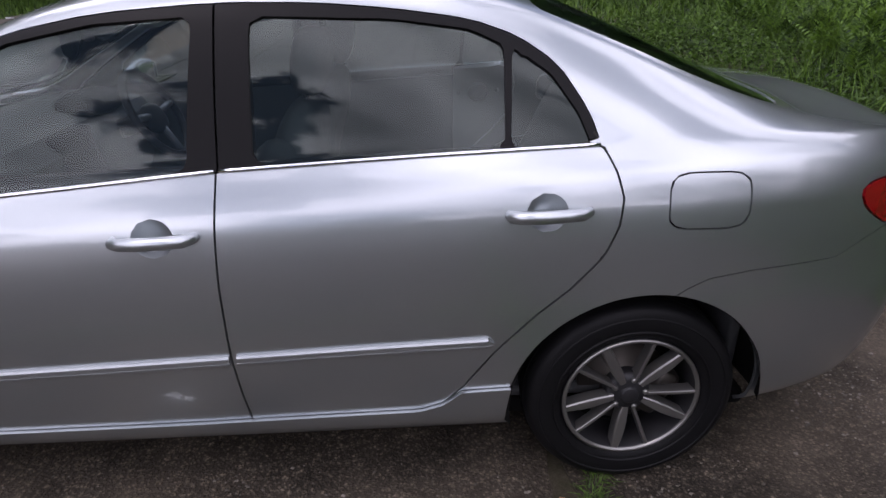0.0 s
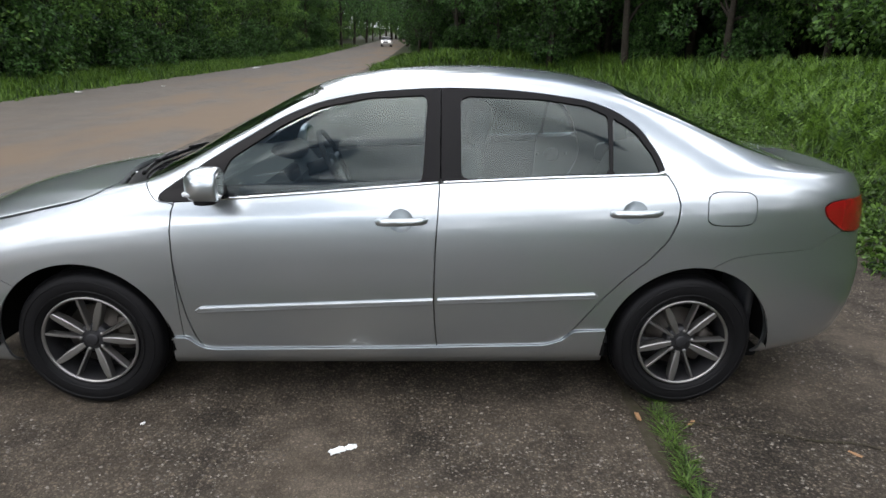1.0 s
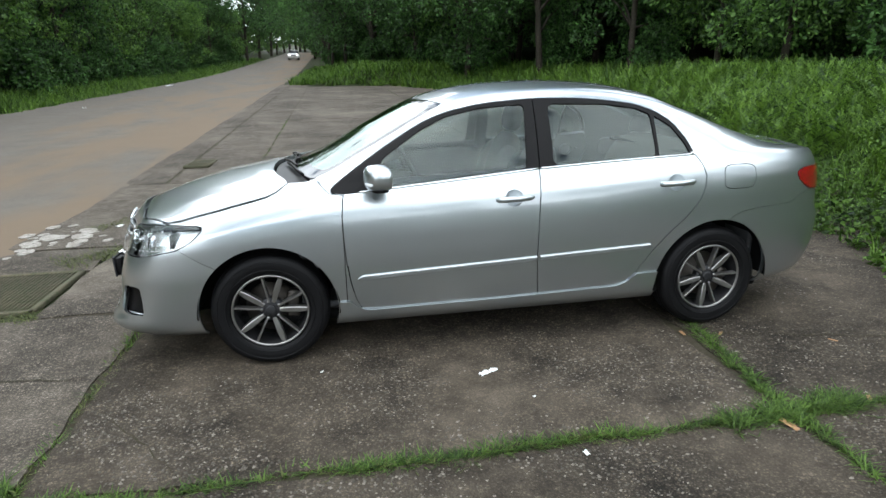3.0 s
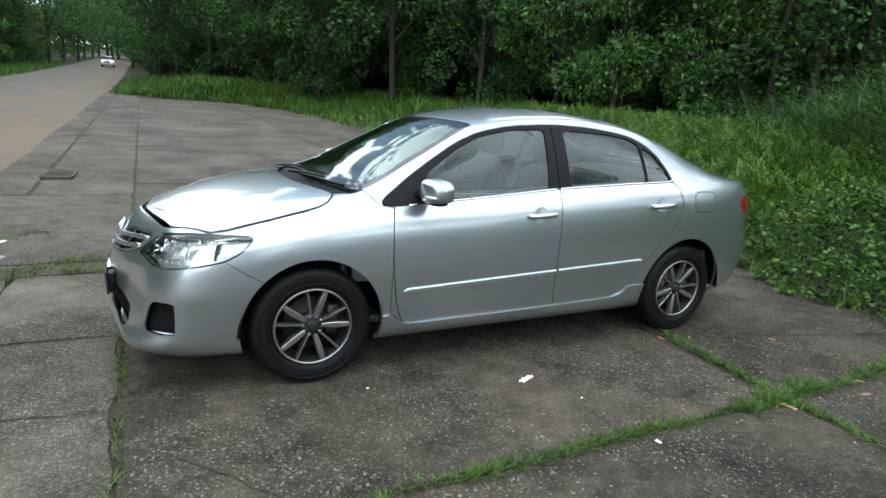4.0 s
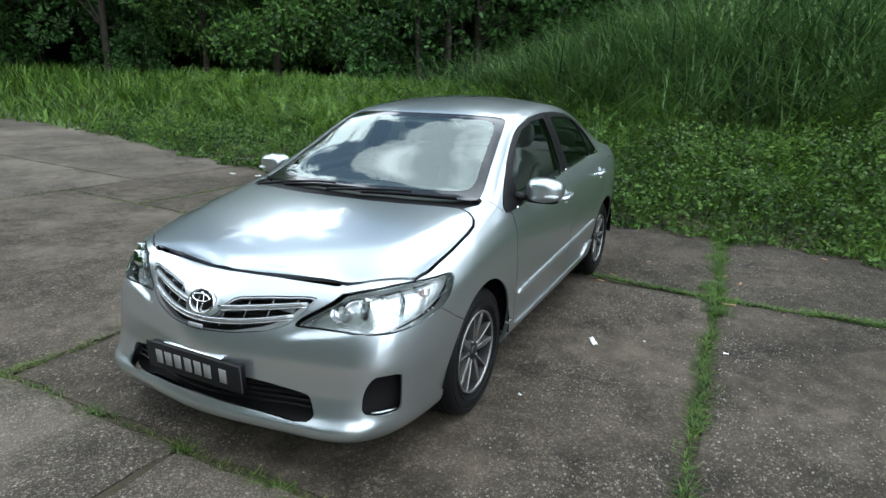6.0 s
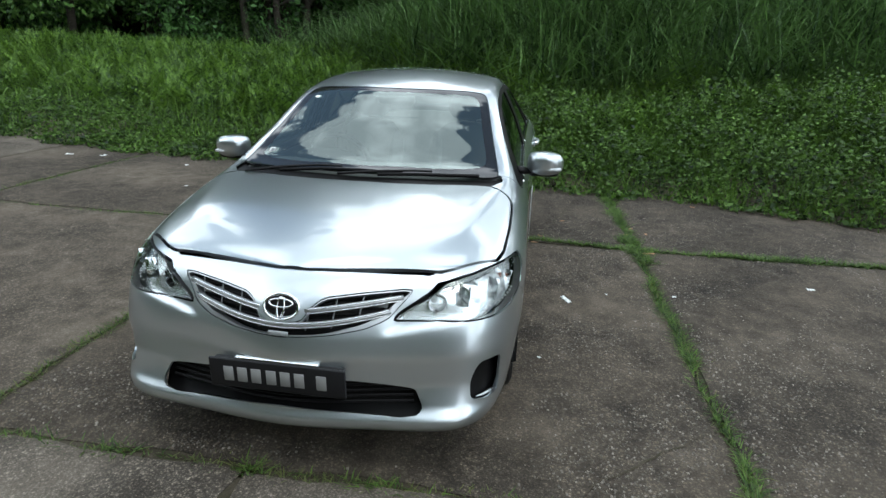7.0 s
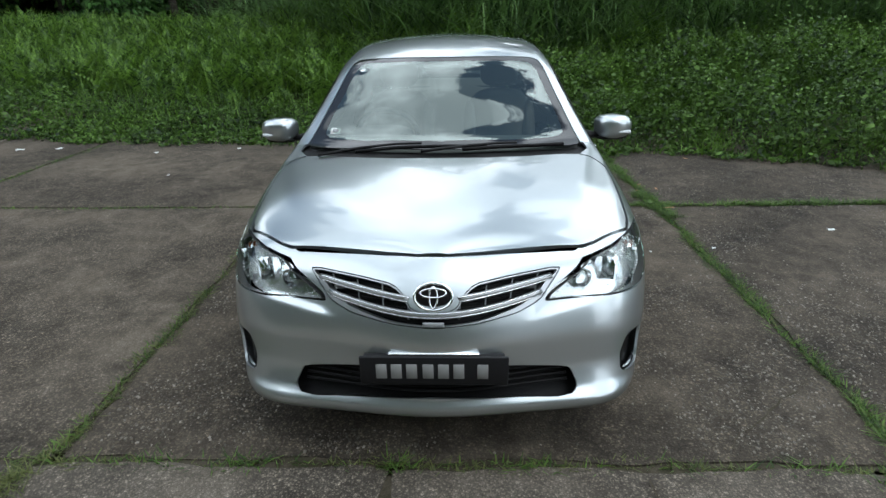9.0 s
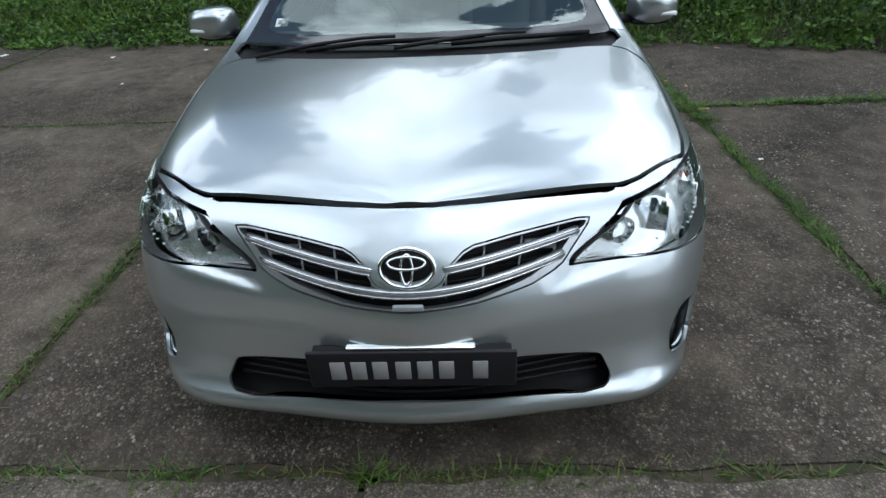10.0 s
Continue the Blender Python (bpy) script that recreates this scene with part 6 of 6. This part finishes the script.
scrap("paper_scrap", -0.20, -1.170, (0.065, 0.036), sticker_white, "crumpled white paper scrap on concrete", "litter", 0.5, 0.5)
scrap("paper_scrap", -0.148, -1.146, (0.045, 0.032), sticker_white, "crumpled white paper scrap on concrete", "litter", 0.5, 0.4)
for x, y, s in ((0.042, -1.924, 0.03), (0.43, -2.978, 0.055), (-1.05, -0.98, 0.02), (-0.02, -1.45, 0.015), (-3.25, 2.85, 0.09), (2.3, 3.2, 0.03), (3.5, 5.75, 0.10), (3.62, 5.3, 0.09), (3.7, 2.9, 0.05), (3.45, 3.9, 0.05), (-11.0, 38.0, 0.35), (-10.9, 37.0, 0.3), (-11.3, 17.2, 0.2), (-9.9, 20.5, 0.15)):
    scrap("paper_scrap", x, y, (s, s * 0.7), sticker_white, "small pale scrap lying on the ground", "litter", 0.4)
for x, y, s in ((1.014, -1.907, 0.10), (1.32, -0.98, 0.05), (1.10, -0.93, 0.06), (1.62, -1.98, 0.06), (1.78, -1.86, 0.05), (1.9, -1.2, 0.05), (1.55, -1.79, 0.05), (2.6, 0.2, 0.06), (2.9, -2.7, 0.06)):
    scrap("dry_leaf", x, y, (s, s * 0.35), dry_leaf, "dry brown leaf fallen on concrete", "leaf", 0.25)
for x, y, s in [(-3.8 + 0.32 * rng.normal(), 2.35 + 0.30 * rng.normal(), float(rng.choice([0.05, 0.07, 0.1, 0.16, 0.24]))) for _ in range(34)]:
    bm = pillow((s, s * 0.7, 0.012 + 0.05 * s), 3, Matrix.Translation((x, y, 0.004 * (s < 0.2))) @ Matrix.Rotation(s * 9, 4, "Z"), 8, 14)
    for v in bm.verts:
        v.co += Vector((rng.normal(), rng.normal(), rng.normal() * 0.15)) * 0.05 * s
    me = bpy.data.meshes.new("rubble")
    bm.to_mesh(me)
    bm.free()
    me.materials.append(rubble_mat)
    tagged(new("rubble", me), "pale broken concrete lump beside the slabs", "rubble", "rubble by the road")


def far_car():
    c = new("far_car")
    tagged(c, "pale car far down the road facing the viewer", "car")
    white = plain("white_paint", (0.7, 0.7, 0.7), 0.3)
    part("body", block((1.75, 4.2, 0.75), 0.16, 3, Matrix.Translation((0, 0, 0.68))), white, c)
    bm = block((1.5, 2.2, 0.6), 0.12, 3, Matrix.Translation((0, 0.3, 1.3)))
    for v in bm.verts:
        if v.co.z > 1.35:
            v.co.x *= 0.82
            v.co.y = 0.3 + (v.co.y - 0.3) * 0.75
    part("cabin", bm, trim_gloss, c)
    part("roof", block((1.2, 1.5, 0.06), 0.025, 2, Matrix.Translation((0, 0.3, 1.6))), white, c)
    part("grille", block((0.8, 0.06, 0.16), 0.02, 2, Matrix.Translation((0, -2.09, 0.66))), trim_black, c)
    for s in (-1, 1):
        part("headlamp", pillow((0.34, 0.12, 0.17), 2.5, Matrix.Translation((0.62 * s, -2.06, 0.78))), headlight, c, "lit white headlamp")
        for y in (-1.3, 1.3):
            bm = lathe([(0.0, -0.1), (0.2, -0.1), (0.31, -0.09), (0.32, 0), (0.31, 0.09), (0.2, 0.1), (0, 0.1)], 24)
            bmesh.ops.transform(bm, matrix=Matrix.Translation((0.78 * s, y, 0.32)) @ Matrix.Rotation(math.pi / 2, 4, "Z"), verts=bm.verts)
            part("wheel", bm, rubber, c)
    c.matrix_basis = Matrix.Translation((-6.6, 105, float(land(-6.6, 105))))


headlight = plain("lit_lamp", (0.9, 0.9, 0.85), 0.2)
hb = headlight.node_tree.nodes["Principled BSDF"]
hb.inputs["Emission Color"].default_value, hb.inputs["Emission Strength"].default_value = (1, 0.97, 0.9, 1), 6.0
far_car()


# ---- pavement slabs, each a piece of its own ----
pavement = new("pavement")
tagged(pavement, "old concrete slabs with exposed aggregate and grassy joints", "pavement", kind="structure")


def slab(x0, x1, y0, y1, gap=0.03, drop_=0.0):
    material = concrete_pale if x1 < -2 or y0 > 6 else concrete_worn if y0 > 1.4 else concrete
    x0, x1, y0, y1 = x0 + gap, x1 - gap, y0 + gap, y1 - gap
    n, m = max(6, int((x1 - x0) / 0.12)), max(6, int((y1 - y0) / 0.12))
    n, m = min(n, 34), min(m, 34)
    xs, ys = np.linspace(x0, x1, n), np.linspace(y0, y1, m)
    X, Y = np.meshgrid(xs, ys, indexing="ij")
    ragged = lambda v: 0.010 * np.sin(7.1 * v + x0) + 0.008 * np.sin(17.3 * v + y0) + 0.006 * np.sin(41 * v)
    X[0] += ragged(ys)
    X[-1] += ragged(ys + 3)
    Y[:, 0] += ragged(xs + 5)
    Y[:, -1] += ragged(xs + 9)
    Z = land(X, Y) + drop_ + 0.002 * np.sin(1.3 * X + 0.7) * np.sin(1.1 * Y)
    Z[[0, -1]] -= 0.006
    Z[:, [0, -1]] -= 0.006
    v = np.stack([X, Y, Z], -1).reshape(-1, 3)
    f = [(i * m + j, (i + 1) * m + j, (i + 1) * m + j + 1, i * m + j + 1) for i in range(n - 1) for j in range(m - 1)]
    rim = [i * m for i in range(n)] + [(n - 1) * m + j for j in range(1, m)] + [i * m + m - 1 for i in range(n - 2, -1, -1)] + [j for j in range(m - 2, 0, -1)]
    low = {i: len(v) + k for k, i in enumerate(rim)}
    v = np.concatenate([v, v[rim] - np.array([0, 0, 0.06])])
    f += [(a, b, low[b], low[a]) for a, b in zip(rim, rim[1:] + rim[:1])][::1]
    ob = mesh_object("slab", v, f, material, pavement, smooth=False)
    return ob


rows_b = [-8.6, -5.2, -1.82, 1.53, 6.35, 10.4, 14.4, 18.4, 22.4, 26.4, 30.4, 33.6]
for y0, y1 in zip(rows_b, rows_b[1:]):
    right = 1.11 if y0 < 6 else 2.18
    slab(-2.2, right, y0, y1, 0.026 if y1 < 2 else 0.018)
rows_c = [-8.6, -5.2, -1.80, 1.53, 4.9, 6.35]
for y0, y1 in zip(rows_c, rows_c[1:]):
    slab(1.11, 4.5, y0, y1, 0.028)
for y0, y1 in zip(rows_b[4:-1], rows_b[5:]):
    slab(2.18, 6.4, y0, y1, 0.022)
rows_a = [-8.6, -5.0, -1.7, 0.18]
for y0, y1 in zip(rows_a, rows_a[1:]):
    slab(-4.02, -2.2, y0, y1, 0.02)
slab(-2.98, -2.2, 0.18, 1.62, 0.015)
slab(-4.02, -2.98, 1.27, 2.0, 0.02, -0.004)
slab(-2.98, -2.2, 1.62, 2.0, 0.015, -0.003)
rows_a = [2.0, 5.4, 9.0, 13.0, 17.0, 21.0, 25.0, 29.0, 33.0, 37.0]
slab(-4.02, -2.2, 2.0, 5.4, 0.02)
for y0, y1 in zip(rows_a[1:], rows_a[2:]):
    slab(-4.02, -3.415, y0, y1, 0.012)
    slab(-3.385, -2.2, y0, y1, 0.012)


def joint_dirt():
    """Earth that fills the joints to just below the slabs' faces."""
    v, f = [], []
    for x0, y0, x1, y1 in ((-2.2, -8.6, -2.2, 37), (1.11, -8.6, 1.11, 6.3), (-4.0, -1.82, 4.4, -1.81), (-2.2, 1.53, 4.4, 1.53), (1.11, 4.9, 4.4, 4.9), (-2.2, 6.35, 6.3, 6.35), (2.18, 6.4, 2.18, 34), (-4.0, 0.18, -2.2, 0.18), (-4.0, -1.7, -2.2, -1.7), (-4.0, -5.1, 4.4, -5.2), (-3.4, 5.4, -3.4, 37)):
        n = max(2, int(math.hypot(x1 - x0, y1 - y0) / 0.5))
        L = math.hypot(x1 - x0, y1 - y0)
        ax, ay = -(y1 - y0) / L * 0.055, (x1 - x0) / L * 0.055
        base = len(v)
        for k in range(n + 1):
            x, y = x0 + (x1 - x0) * k / n, y0 + (y1 - y0) * k / n
            for q in (-1, 1):
                v.append((x + q * ax, y + q * ay, float(land(x + q * ax, y + q * ay)) - 0.014))
        f += [(base + 2 * k, base + 2 * k + 1, base + 2 * k + 3, base + 2 * k + 2) for k in range(n)]
    ob = mesh_object("joint_earth", np.array(v), f, dirt, smooth=False)
    tagged(ob, "brown earth filling the joints between slabs", "earth", kind="stuff")


joint_dirt()


def pebbles():
    """Angular chips of aggregate that stand out of the worn slab faces."""
    n = 78000
    x, y = scatter(n, -2.14, 3.3, -4.7, 1.47, lambda x, y: (np.abs(y + 1.82) > 0.07) & (np.abs(x - 1.11) > 0.07) & (x < edge_x(y) - 0.1) & ~((np.abs(x) < 2.0) & (np.abs(y) < 0.72))
                   & (rng.random(len(x)) < np.clip(0.40 + 1.0 * rough(x + 2, y, 1.3) + 0.7 * rough(x, y + 3, 3.7), 0.05, 1) * np.where(x > 1.11, 0.55, 1.0)))
    n = len(x)
    z = land(x, y) + 0.002 * np.sin(1.3 * x + 0.7) * np.sin(1.1 * y)
    size = 0.0036 + 0.0064 * rng.random(n) ** 1.8
    turn = rng.uniform(0, 6.28, n)
    corner = turn[:, None] + np.array([0, 1.57, 3.14, 4.71]) + rng.uniform(-0.35, 0.35, (n, 4))
    reach = size[:, None] * rng.uniform(0.65, 1.35, (n, 4))
    dx, dy = np.cos(corner) * reach, np.sin(corner) * reach * 0.8
    top = (size * rng.uniform(0.16, 0.36, n))[:, None] * rng.uniform(0.7, 1.3, (n, 4))
    low = np.stack([x[:, None] + dx, y[:, None] + dy, np.repeat((z - 0.003)[:, None], 4, 1)], -1)
    high = np.stack([x[:, None] + 0.72 * dx, y[:, None] + 0.72 * dy, z[:, None] + top], -1)
    v = np.concatenate([low, high], 1).reshape(-1, 3)
    face = np.array([[0, 1, 5, 4], [1, 2, 6, 5], [2, 3, 7, 6], [3, 0, 4, 7], [4, 5, 6, 7]])
    f = (np.arange(n)[:, None, None] * 8 + face).reshape(-1, 4)
    stuff("aggregate", [(v, f)], chip_stone, "pale angular stone chips worn out of the concrete", "stones")


pebbles()


def cracks():
    """Old dirt-filled cracks that wander over the slabs."""
    pick = random.Random(5)
    v, f = [], []
    for x0, y0, x1, y1, wide in ((1.25, -0.98, 3.0, -1.40, 0.007), (-3.95, -0.62, -2.28, -0.78, 0.008), (1.2, -3.05, 2.4, -2.62, 0.006), (-3.95, 3.30, -2.28, 3.12, 0.008),
                                 (-1.2, 5.2, 1.0, 4.9, 0.006), (-2.15, 8.6, 2.1, 8.3, 0.010), (2.25, 12.1, 4.9, 12.5, 0.010), (-2.1, -1.15, -1.55, -1.78, 0.005)):
        n = max(14, int(math.hypot(x1 - x0, y1 - y0) / 0.06))
        L = math.hypot(x1 - x0, y1 - y0)
        ax, ay = -(y1 - y0) / L, (x1 - x0) / L
        off, base = 0.0, len(v)
        for k in range(n + 1):
            t = k / n
            off = 0.86 * off + pick.uniform(-0.016, 0.016)
            w = wide * (0.25 + 0.75 * math.sin(math.pi * (0.08 + 0.84 * t))) * pick.uniform(0.5, 1.2)
            x, y = x0 + (x1 - x0) * t + ax * off, y0 + (y1 - y0) * t + ay * off
            z = float(land(x, y)) + 0.0065
            v += [(x - ax * w, y - ay * w, z), (x + ax * w, y + ay * w, z)]
        f += [(base + 2 * k, base + 2 * k + 1, base + 2 * k + 3, base + 2 * k + 2) for k in range(n)]
    ob = mesh_object("slab_cracks", np.array(v), f, dirt, smooth=False)
    tagged(ob, "thin dirt-filled cracks across the old slabs", "cracks", kind="stuff")


cracks()
